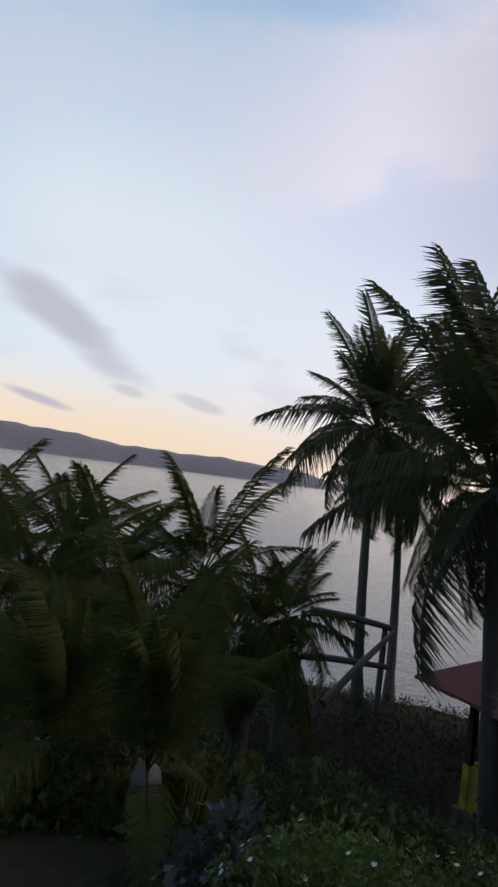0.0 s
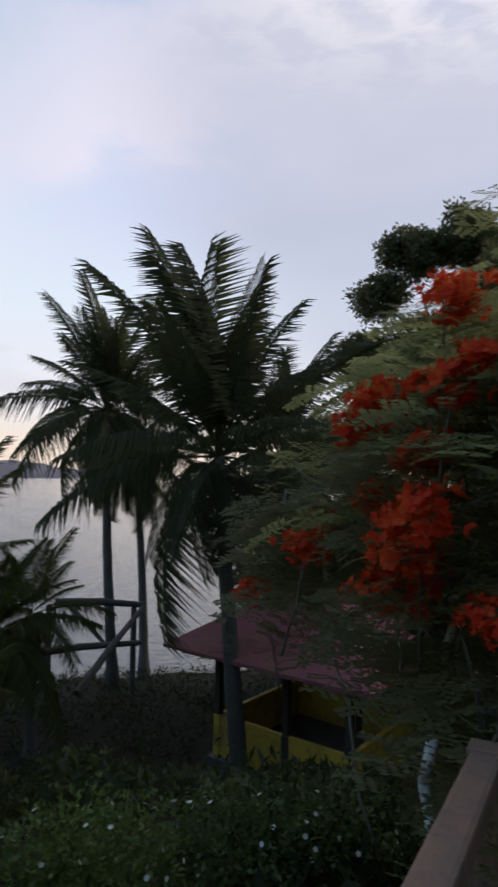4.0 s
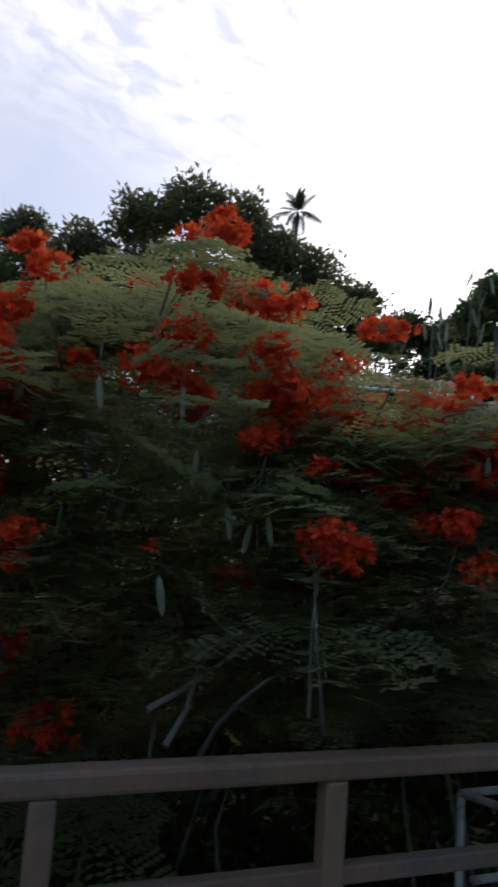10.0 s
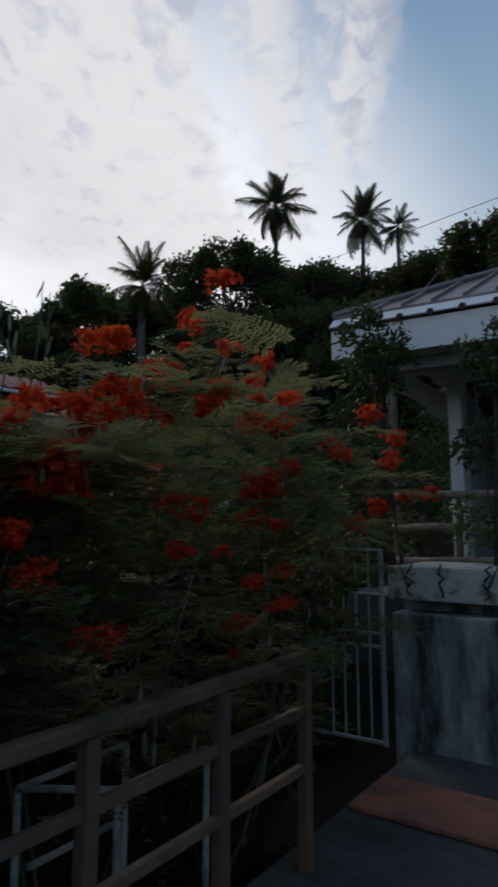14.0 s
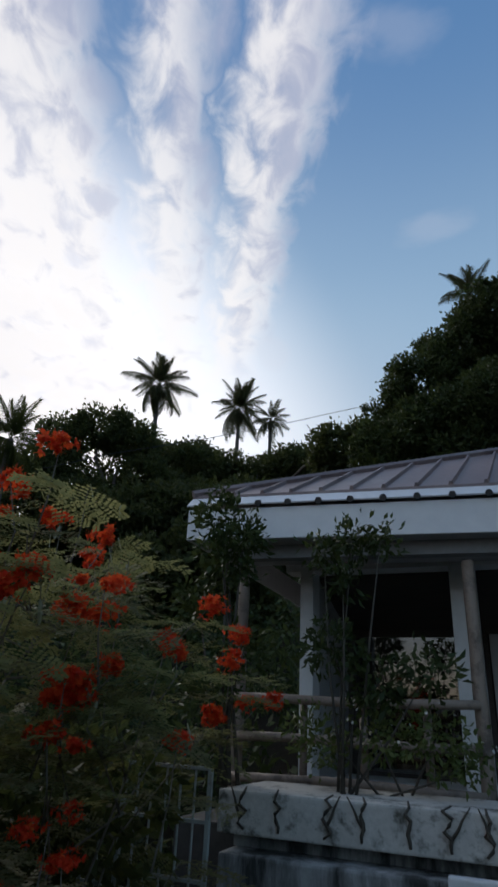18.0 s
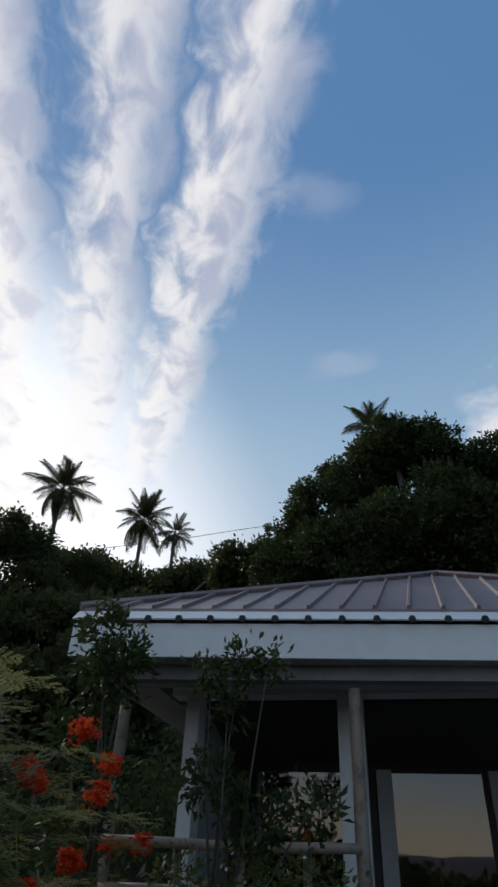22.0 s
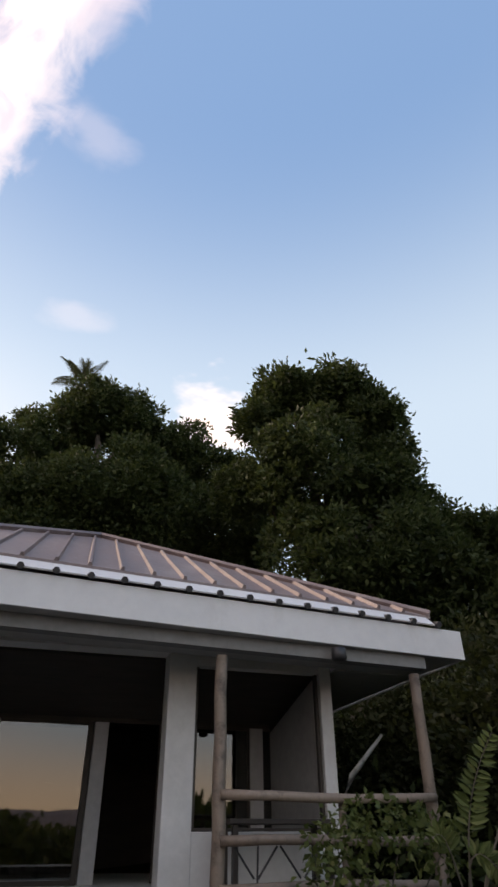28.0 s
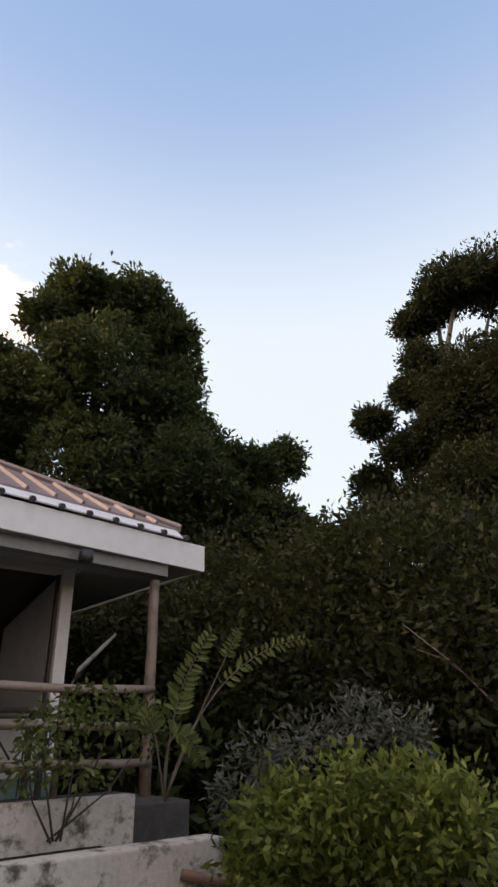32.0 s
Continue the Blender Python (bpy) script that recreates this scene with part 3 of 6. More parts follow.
def gate():
    g = thing("gate", (-2.3, 4.41, 0), "chalky white metal bar gate standing ajar beside the wall", "gate")
    y = 4.41
    for x in (-2.45, -1.85):
        under(part("stile", bar((x - 0.014, y - 0.014, 0.04), (x + 0.014, y + 0.014, 1.38), 0.003), M_GATE), g)
    for z in (1.375, 1.09, 0.79, 0.70, 0.06):
        under(part("crossbar", bar((-2.435, y - 0.01, z - 0.011), (-1.865, y + 0.01, z + 0.011), 0.003), M_GATE), g)
    for x in (-2.35, -2.25, -2.15, -2.05, -1.95):
        under(part("bar", pole([(x, y, 0.062), (x, y, 1.37)], 0.008, 8), M_GATE), g)
    return g


def low_gate():
    g = thing("gate", (-2.85, 4.3, 0), "lower rusty picket gate leaf half hidden by shrubs", "gate")
    for z in (0.98, 0.72, 0.2):
        under(part("crossbar", bar((-3.45, 4.34, z - 0.012), (-2.5, 4.36, z + 0.012), 0.003), M_GATE), g)
    for i in range(9):
        x = -3.42 + 0.108 * i
        under(part("bar", pole([(x, 4.35, 0.08), (x, 4.35, 1.04), (x, 4.35, 1.09)], [0.009, 0.009, 0.002], 8), M_GATE), g)
    return g


gate()
low_gate()

# ---------------------------------------------------------------- the house
FLOOR = 1.15
house = thing("house", (0.7, 7.0, FLOOR), "white bungalow with a red-brown ribbed hip roof and open porch", "house")
EAVE_L, EAVE_R = Vector((-2.95, 5.85, 3.59)), Vector((4.43, 6.12, 3.4))
BACK_L, BACK_R = Vector((-2.95, 12.3, 3.59)), Vector((4.43, 12.4, 3.4))
APEX = Vector((0.75, 9.0, 5.24))


def along(k):
    return EAVE_L.lerp(EAVE_R, k)


def house_add(name, bm, mat, label="", smooth=False):
    return under(part(name, bm, mat, None, label, smooth), house)


def slab_between(a, b, c, d, thick):
    """A flat board with the four corners given and some thickness below."""
    bm = bmesh.new()
    top = [bm.verts.new(p) for p in (a, b, c, d)]
    low = [bm.verts.new(Vector(p) - Vector(thick)) for p in (a, b, c, d)]
    bm.faces.new(top)
    bm.faces.new(low[::-1])
    for i in range(4):
        j = (i + 1) % 4
        bm.faces.new((top[j], top[i], low[i], low[j]))
    bmesh.ops.recalc_face_normals(bm, faces=bm.faces)
    return bm


def board(a, b, drop_a, drop_b, thick=0.03):
    """An upright board hanging from the line a-b."""
    a, b = Vector(a), Vector(b)
    n = Vector((0, 0, 1)).cross(b - a).normalized() * thick
    return slab_between(a, b, b - Vector((0, 0, drop_b)), a - Vector((0, 0, drop_a)), -n)


house_add("fascia", board(EAVE_L, EAVE_R, 0.31, 0.29), M_FASCIA, "white painted fascia board")
house_add("fascia", board(EAVE_R, BACK_R, 0.29, 0.29), M_FASCIA)
house_add("fascia", board(BACK_L, EAVE_L, 0.31, 0.31), M_FASCIA)
house_add("edge_flashing", slab_between(EAVE_L + Vector((-0.0, -0.05, 0.035)), EAVE_R + Vector((-0.33, -0.05, 0.035)), EAVE_R + Vector((-0.36, 0.09, 0.17)), EAVE_L + Vector((0.0, 0.09, 0.17)), (0, -0.01, 0.012)), M_FASCIA, "white edge flashing")

# rib ends under the flashing
for i in range(24):
    p = along((0.16 + 0.3 * i) / 7.35) + Vector((0, -0.055, 0.028))
    bm = bmesh.new()
    tube(bm, [p + Vector((0, -0.006, 0)), p + Vector((0, 0.12, 0.03))], [0.034, 0.034], 6)
    house_add("rib_end", bm, M_LAMP)


def roof_side(a, b, name):
    """One sloping side of the hip roof: a thin sheet with standing ribs 0.3 m apart, each cut at the hip."""
    a, b = Vector(a), Vector(b)
    sheet = house_add(name, hip_sheet(a, b), M_ROOF, "red-brown ribbed metal roof sheets")
    mid = a.lerp(b, 0.5)
    length = (b - a).length
    nor = (b - a).cross(APEX - a).normalized()
    if nor.z < 0:
        nor = -nor
    for i in range(int(length / 0.3)):
        k = (0.16 + 0.3 * i) / length
        foot = a.lerp(b, k)
        run = APEX - mid
        reach = (k / 0.5) if k < 0.5 else (1 - k) / 0.5
        if reach < 0.04:
            continue
        head = foot + run * reach * 0.985
        bm = bmesh.new()
        side = (b - a).normalized() * 0.022
        top = (b - a).normalized() * 0.012
        v = [bm.verts.new(q) for q in (foot - side, foot + side, foot + top + nor * 0.035, foot - top + nor * 0.035,
                                       head - side, head + side, head + top + nor * 0.035, head - top + nor * 0.035)]
        for f in ((0, 1, 2, 3), (7, 6, 5, 4), (1, 5, 6, 2), (2, 6, 7, 3), (3, 7, 4, 0)):
            bm.faces.new([v[q] for q in f])
        bmesh.ops.recalc_face_normals(bm, faces=bm.faces)
        ob = part("roof_rib", bm, M_ROOF)
        ob.parent = sheet
        ob.matrix_parent_inverse = Matrix.Identity(4)
    return sheet


def hip_sheet(a, b):
    bm = bmesh.new()
    v = [bm.verts.new(p) for p in (a, b, APEX)]
    w = [bm.verts.new(p - Vector((0, 0, 0.03))) for p in (a, b, APEX)]
    bm.faces.new(v)
    bm.faces.new(w[::-1])
    for i in range(3):
        j = (i + 1) % 3
        bm.faces.new((v[j], v[i], w[i], w[j]))
    bmesh.ops.recalc_face_normals(bm, faces=bm.faces)
    return bm


RF = [EAVE_L + Vector((0, 0.06, 0.17)), EAVE_R + Vector((-0.3, 0.06, 0.16)), BACK_R + Vector((-0.3, 0, 0.16)), BACK_L + Vector((0, 0, 0.17))]
for i, nm in enumerate(("roof_front", "roof_right", "roof_back", "roof_left")):
    roof_side(RF[i], RF[(i + 1) % 4], "roof_side")
for p in RF:
    house_add("hip_cap", pole([p + Vector((0, 0, 0.02)), APEX + Vector((0, 0, 0.035))], 0.045, 6), M_ROOF)

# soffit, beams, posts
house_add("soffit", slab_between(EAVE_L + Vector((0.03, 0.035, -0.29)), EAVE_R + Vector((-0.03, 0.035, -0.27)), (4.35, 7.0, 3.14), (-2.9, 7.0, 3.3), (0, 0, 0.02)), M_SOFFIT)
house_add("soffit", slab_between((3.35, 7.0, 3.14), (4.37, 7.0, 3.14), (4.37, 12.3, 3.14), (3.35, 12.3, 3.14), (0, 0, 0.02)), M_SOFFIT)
house_add("porch_beam", slab_between((-2.6, 6.14, 3.27), (3.97, 6.16, 3.13), (3.97, 6.3, 3.13), (-2.6, 6.28, 3.27), (0, 0, 0.13)), M_BEAM, "porch beam coloured grey for the shade under the eave")
POST_AT = [(-2.45, 6.22), (-0.33, 6.22), (1.82, 6.22), (3.86, 6.24)]
for n, (x, y) in enumerate(POST_AT):
    top = 3.08 - 0.02 * (x + 2.5)
    pts = [(x + 0.005 * math.sin(3 * q + n), y, 0.92 + (top - 0.92) * q / 6) for q in range(7)]
    house_add("porch_post", pole(pts, [0.06, 0.058, 0.057, 0.057, 0.055, 0.055, 0.053], 12), M_BAMBOO, "weathered round timber post", True)
# porch deck and plinth
DECK = 0.93
house_add("porch_deck", box(bmesh.new(), (-2.7, 5.62, 0.3), (3.95, 6.98, DECK), 0.015), M_FLOOR)
house_add("plinth", box(bmesh.new(), (-2.3, 7.03, 0.3), (3.3, 12.0, FLOOR - 0.06), 0.0), M_TEAL, "teal painted plinth")
house_add("floor_edge", box(bmesh.new(), (-2.32, 6.99, FLOOR - 0.056), (3.33, 12.0, FLOOR), 0.006), M_WHITE)

# front wall: columns and the window opening
W0, W1 = 7.05, 7.2
for x0, x1 in ((-2.13, -1.985), (-0.56, -0.31), (1.5, 1.79)):
    house_add("column", box(bmesh.new(), (x0, W0, FLOOR), (x1, W0 + 0.26, 3.2), 0.008), M_WHITE, "white plastered column")
house_add("lintel", box(bmesh.new(), (-2.3, W0 + 0.003, 3.2), (3.32, W1 + 0.1, 3.5), 0.0), M_WHITE)
house_add("window_wall", box(bmesh.new(), (1.793, W0 + 0.01, FLOOR), (3.17, W1, 1.61), 0.006), M_WHITE)
house_add("window_head", box(bmesh.new(), (1.793, W0 + 0.01, 3.09), (3.17, W1, 3.197), 0.006), M_WHITE)
house_add("corner_pillar", box(bmesh.new(), (3.173, W0, FLOOR), (3.31, W0 + 0.2, 3.197), 0.008), M_WHITE)
for x0, x1 in ((1.795, 1.825), (3.135, 3.168)):
    house_add("window_frame", box(bmesh.new(), (x0, W0 + 0.05, 1.613), (x1, W0 + 0.11, 3.085), 0.004), M_DARKWOOD_UNLIT)
house_add("window_frame", box(bmesh.new(), (1.828, W0 + 0.05, 1.613), (3.132, W0 + 0.11, 1.64), 0.004), M_DARKWOOD_UNLIT)

# recessed glass front behind the columns, rooms within coloured dark to look unlit
GY = 8.7
bm = bmesh.new()
lo = [bm.verts.new(q) for q in ((3.168, 7.253, FLOOR), (3.168, GY - 0.01, FLOOR), (3.168, GY - 0.01, 2.7), (3.168, 7.253, 3.06))]
hi = [bm.verts.new(v.co + Vector((0.13, 0, 0))) for v in lo]
bm.faces.new(lo)
bm.faces.new(hi[::-1])
for i in range(4):
    bm.faces.new((lo[(i + 1) % 4], lo[i], hi[i], hi[(i + 1) % 4]))
bmesh.ops.recalc_face_normals(bm, faces=bm.faces)
house_add("inner_wall", bm, M_INNER, "pale grey inner side wall")
house_add("side_wall", box(bmesh.new(), (3.302, W0 + 0.203, FLOOR), (3.36, 12.0, 3.3), 0.0), M_DARKWOOD_UNLIT)
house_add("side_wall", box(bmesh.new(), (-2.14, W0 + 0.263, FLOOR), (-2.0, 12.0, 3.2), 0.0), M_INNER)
house_add("rear_wall", box(bmesh.new(), (-2.0, 11.85, FLOOR), (3.3, 12.0, 3.2), 0.0), M_DARKWOOD_UNLIT)
house_add("ceiling_board", slab_between((-2.0, W1 + 0.1, 3.2), (3.3, W1 + 0.1, 3.2), (3.3, GY - 0.02, 2.82), (-2.0, GY - 0.02, 2.82), (0, 0, 0.03)), M_DARKWOOD_UNLIT, "dark sloping ceiling boards")
house_add("ceiling_board", box(bmesh.new(), (-2.0, GY + 0.06, 3.1), (3.3, 11.84, 3.14), 0.0), M_DARKWOOD_UNLIT)
house_add("head_board", box(bmesh.new(), (-2.0, GY - 0.01, 2.745), (3.165, GY + 0.05, 3.1), 0.0), M_DARKWOOD_UNLIT)
for x0, x1, mat in ((-2.0, -1.9, M_DARKWOOD_UNLIT), (-0.47, -0.3, M_DARKWOOD_UNLIT), (-0.285, -0.115, M_SOFFIT), (0.885, 0.945, M_DARKWOOD_UNLIT), (0.955, 1.12, M_SOFFIT), (1.74, 1.86, M_DARKWOOD_UNLIT), (2.86, 2.885, M_DARKWOOD_UNLIT), (2.89, 3.06, M_SOFFIT)):
    house_add("jamb", box(bmesh.new(), (x0, GY - 0.04, FLOOR), (x1, GY + 0.05, 2.742), 0.005), mat)
for n, (x0, x1) in enumerate(((-1.897, -0.473), (-0.112, 0.882), (1.863, 2.857), (3.063, 3.163))):
    w = thing("window_%d" % (n + 1), ((x0 + x1) / 2, GY, FLOOR), "tall tinted glass panel mirroring the evening sky", "window", kind="structure")
    under(part("pane", box(bmesh.new(), (x0 + 0.002, GY - 0.005, FLOOR + 0.05), (x1 - 0.002, GY + 0.005, 2.71), 0.0), M_GLASS), w)
    for z0, z1 in ((FLOOR, FLOOR + 0.048), (2.712, 2.742)):
        under(part("window_frame", box(bmesh.new(), (x0, GY - 0.025, z0), (x1, GY + 0.025, z1), 0.004), M_DARKWOOD_UNLIT), w)

# bamboo porch railing
pr = thing("porch_railing", (0.7, 6.2, FLOOR), "round bamboo porch railing lashed to the posts", "railing")
for (xa, ya), (xb, yb) in ((POST_AT[0], POST_AT[1]), (POST_AT[2], POST_AT[3])):
    for z in (1.85, 1.535, 1.22):
        pts = [(xa + (xb - xa) * q / 5, ya - 0.075 + (yb - ya) * q / 5 + 0.006 * math.sin(q * 2.1 + z), z + 0.01 * math.sin(q * 1.3 + 4 * z)) for q in range(6)]
        under(part("rail", pole(pts, [0.042, 0.04, 0.041, 0.039, 0.04, 0.037], 10), M_BAMBOO, None, "", True), pr)
    for q in ((1, 2, 3) if xa < 0 else (2,)):
        x = xa + (xb - xa) * q / 4 + 0.1
        under(part("upright", pole([(x, ya, DECK), (x, ya, 1.84)], 0.035, 8), M_BAMBOO, None, "", True), pr)
for i in range(4):
    x = 1.95 + 0.2 * i
    a, b = ((x, 6.2, 1.28), (x + 0.17, 6.2, 1.5)) if i % 2 else ((x + 0.17, 6.21, 1.28), (x, 6.21, 1.5))
    under(part("brace", pole([a, b], 0.009, 6), M_LAMP), pr)
for x in (1.93, 2.14, 2.62):
    under(part("brace", pole([(x, 6.22, 1.0), (x + 0.02, 6.22, 1.5)], 0.008, 6), M_LAMP), pr)

tb = thing("porch_table", (2.5, 6.65, DECK), "dark wooden table standing on the porch", "table")
under(part("tabletop", box(bmesh.new(), (2.0, 6.5, 1.66), (3.0, 6.92, 1.7), 0.008), M_DARKWOOD_UNLIT), tb)
for x in (2.06, 2.94):
    for y in (6.55, 6.87):
        under(part("leg", box(bmesh.new(), (x - 0.025, y - 0.025, DECK), (x + 0.025, y + 0.025, 1.657), 0.004), M_DARKWOOD_UNLIT), tb)


# ---------------------------------------------------------------- plants: building blocks
def stand(psi):
    """Where one stands on the terrace to look that way: turning round shifts the eye a little."""
    turns = (-180, -144, -128, -115, -102, -88, -72, -53, -31, -28, -4, 10, 26, 40, 180)
    xs = (-0.18, -0.18, -0.3, -0.28, -0.23, -0.21, -0.2, -0.2, -0.02, -0.06, 0.11, 0.19, 0.31, 0.35, 0.35)
    ys = (-0.4, -0.4, -0.27, -0.19, -0.07, 0.06, 0.2, 0.2, 0.2, 0.51, 0.49, 0.49, 0.47, 0.49, 0.49)
    zs = (1.48, 1.48, 1.45, 1.46, 1.47, 1.48, 1.48, 1.48, 1.53, 1.63, 1.59, 1.55, 1.52, 1.45, 1.45)
    return np.array([np.interp(psi, turns, c) for c in (xs, ys, zs)])


def polar(psi, el, d):
    """A place d metres off, psi degrees clockwise from +y and el degrees above eye height."""
    a, eye = radians(psi), stand(psi)
    return np.array((eye[0] + d * math.sin(a), eye[1] + d * math.cos(a), eye[2] + d * math.tan(radians(el))))


def unit(v):
    return v / np.maximum(np.linalg.norm(v, axis=-1, keepdims=True), 1e-9)


def leaf_quads(rng, places, length, width, aim=None, loose=1.0, fold=0.15):
    """Pointed leaves, one at each place, roughly along aim."""
    n = len(places)
    d = rng.normal(size=(n, 3)) * loose
    if aim is not None:
        d = d + aim
    d = unit(d)
    s = unit(np.cross(d, rng.normal(size=(n, 3))))
    up = np.cross(s, d)
    L = (length * rng.uniform(0.65, 1.25, (n, 1)))
    W = (width * rng.uniform(0.7, 1.2, (n, 1)))
    base = places
    return np.stack([base, base + d * L * 0.45 + s * W * 0.5 + up * L * fold, base + d * L, base + d * L * 0.5 - s * W * 0.5 + up * L * fold], 1)


def crown_quads(rng, blobs, per_m2, length, width, tuft=9, spread=0.3, core=1.2):
    """Leaves in tufts on many small knobs that cover some large rounded lobes: (centre, radii)."""
    out = []
    for c, r in blobs:
        c, r = np.asarray(c, float), np.asarray(r, float) * np.ones(3)
        size = float(np.prod(r) ** (1 / 3))
        knob = max(0.42, 0.3 * size)
        knobs = int(9 + 3.2 * (size / knob) ** 2 * 0.8)
        d = unit(rng.normal(size=(knobs, 3)))
        mids = c + d * (r - knob * 0.75) * rng.uniform(0.72, 1.0, (knobs, 1))
        for m in mids:
            q = knob * rng.uniform(0.6, 1.15)
            n = max(5, int(4 * math.pi * q * q * per_m2 / tuft))
            e = unit(rng.normal(size=(n, 3)) + (0, 0, 0.25))
            p = m + e * q * np.where(rng.random((n, 1)) < 0.8, rng.uniform(0.75, 1.02, (n, 1)), rng.uniform(0.2, 0.75, (n, 1))) * (1, 1, 0.8)
            places = np.repeat(p, tuft, 0) + rng.normal(size=(n * tuft, 3)) * spread * 0.4
            out.append(leaf_quads(rng, places, length, width, np.repeat(unit(e + (0, 0, -0.1)), tuft, 0), 0.7))
        n = int(size ** 2 * per_m2 * core / tuft)
        inner = c + unit(rng.normal(size=(n, 3))) * r * 0.62 * rng.random((n, 1)) ** 0.5
        out.append(leaf_quads(rng, np.repeat(inner, tuft, 0) + rng.normal(size=(n * tuft, 3)) * spread, length * 1.25, width * 1.4))
    return np.concatenate(out)


def limb_paths(rng, base, fork, tips):
    """A trunk from base to fork and a limb to each tip, with bends."""
    base, fork = Vector(base), Vector(fork)
    runs = [[base, base.lerp(fork, 0.35) + Vector(rng.normal(0, 0.08, 3)), base.lerp(fork, 0.7) + Vector(rng.normal(0, 0.1, 3)), fork]]
    for t in tips:
        t = Vector(t)
        span = (t - fork).length
        runs.append([fork, fork.lerp(t, 0.35) + Vector(rng.normal(0, 0.05 * span, 3)), fork.lerp(t, 0.7) + Vector(rng.normal(0, 0.05 * span, 3)), t])
    return runs


def broad_tree(seed, blobs, thick, label, leaf=(0.24, 0.1), per_m2=90, mat=None, tuft=9, spread=0.28, root=None, core=1.2):
    """A tree: tapered trunk, limbs into each lobe of the crown, and a crown of separate leaves."""
    rng = np.random.default_rng(seed)
    mid = np.mean([np.asarray(c) for c, _ in blobs], 0)
    x, y = (mid[0], mid[1]) if root is None else root
    base = (float(x), float(y), float(ground_height(x, y)) - 0.15)
    low = min(float(np.asarray(c)[2] - np.max(np.asarray(r))) for c, r in blobs)
    fork = (float(x * 0.6 + mid[0] * 0.4), float(y * 0.6 + mid[1] * 0.4), max(base[2] + 1.0, low + 0.6))
    tree = thing("tree", base, label, "tree")
    for i, run in enumerate(limb_paths(rng, base, fork, [tuple(np.asarray(c, float)) for c, _ in blobs])):
        r0 = thick if i == 0 else thick * 0.5
        bm = pole(run, [r0 * 1.2, r0, r0 * 0.85, r0 * 0.75] if i == 0 else [r0, r0 * 0.75, r0 * 0.5, r0 * 0.22], 9)
        under(part("trunk" if i == 0 else "limb", bm, M_BARK, None, "", True), tree)
    under(finish("crown", quads_mesh("crown", crown_quads(rng, blobs, per_m2, leaf[0], leaf[1], tuft, spread, core)), mat or M_TREE), tree)
    return tree


def frond_mesh(seed, length, droop, leaflet, count=46, twist=0.0, sag=0.5, width=0.035):
    """One feather palm frond along +x: a bent midrib and two rows of hanging leaflets."""
    rng = np.random.default_rng(seed)
    t = np.linspace(0, 1, 14)
    rib = np.stack([length * (t - 0.12 * droop * t ** 2), 0 * t, length * (0.35 * t - droop * t ** 2)], 1)
    quads = []
    for a, b, w0, w1 in zip(rib, rib[1:], 0.03 * (1 - t), 0.03 * (1 - t[1:]) + 0.004):
        for side in (np.array((0, 1.0, 0)), np.array((0, 0, 1.0))):
            quads.append([a - side * w0, b - side * w1, b + side * w1, a + side * w0])
    ks = np.linspace(0.16, 0.99, count)
    for k in ks:
        p = np.array([np.interp(k, t, rib[:, i]) for i in range(3)])
        d = unit(np.array([np.interp(min(k + 0.03, 1), t, rib[:, i]) - np.interp(max(k - 0.03, 0), t, rib[:, i]) for i in range(3)]))
        size = leaflet * (0.45 + 0.75 * math.sin(math.pi * min(1, 0.18 + 0.82 * k) ** 0.9)) * rng.uniform(0.85, 1.12)
        for s in (-1, 1):
            out = np.array((0.55 + 0.5 * k, s * (1.0 - 0.35 * k), 0.25 - 0.1 * rng.random()))
            out = unit(d * out[0] + np.array((0, 1.0, 0)) * out[1] + np.array((0, 0, 1.0)) * out[2])
            mid = p + out * size * 0.5
            tip = p + out * size * 0.92 - np.array((0, 0, 1.0)) * size * sag * rng.uniform(0.6, 1.3)
            w = np.cross(out, (0, 0, 1.0))
            w = unit(d * 1.0 + w * 0.2) * width
            quads.append([p - w * 0.5, mid - w, mid + w, p + w * 0.5])
            quads.append([mid - w, tip - w * 0.08, tip + w * 0.08, mid + w])
            v = unit(np.cross(out, w)) * width * 0.6
            quads.append([p - v * 0.5, mid - v, mid + v, p + v * 0.5])
            quads.append([mid - v, tip - v * 0.08, tip + v * 0.08, mid + v])
    return quads_mesh("frond", quads)


FRONDS = {}


def frond_kind(kind, mat):
    """A few frond shapes, made once and shared."""
    key = (*kind, mat.name)
    if key not in FRONDS:
        seed, droop, sag = kind
        FRONDS[key] = frond_mesh(seed, 4.2, droop, 0.82, 62, sag=sag * 1.3, width=0.029)
        FRONDS[key].materials.append(mat)
    return FRONDS[key]


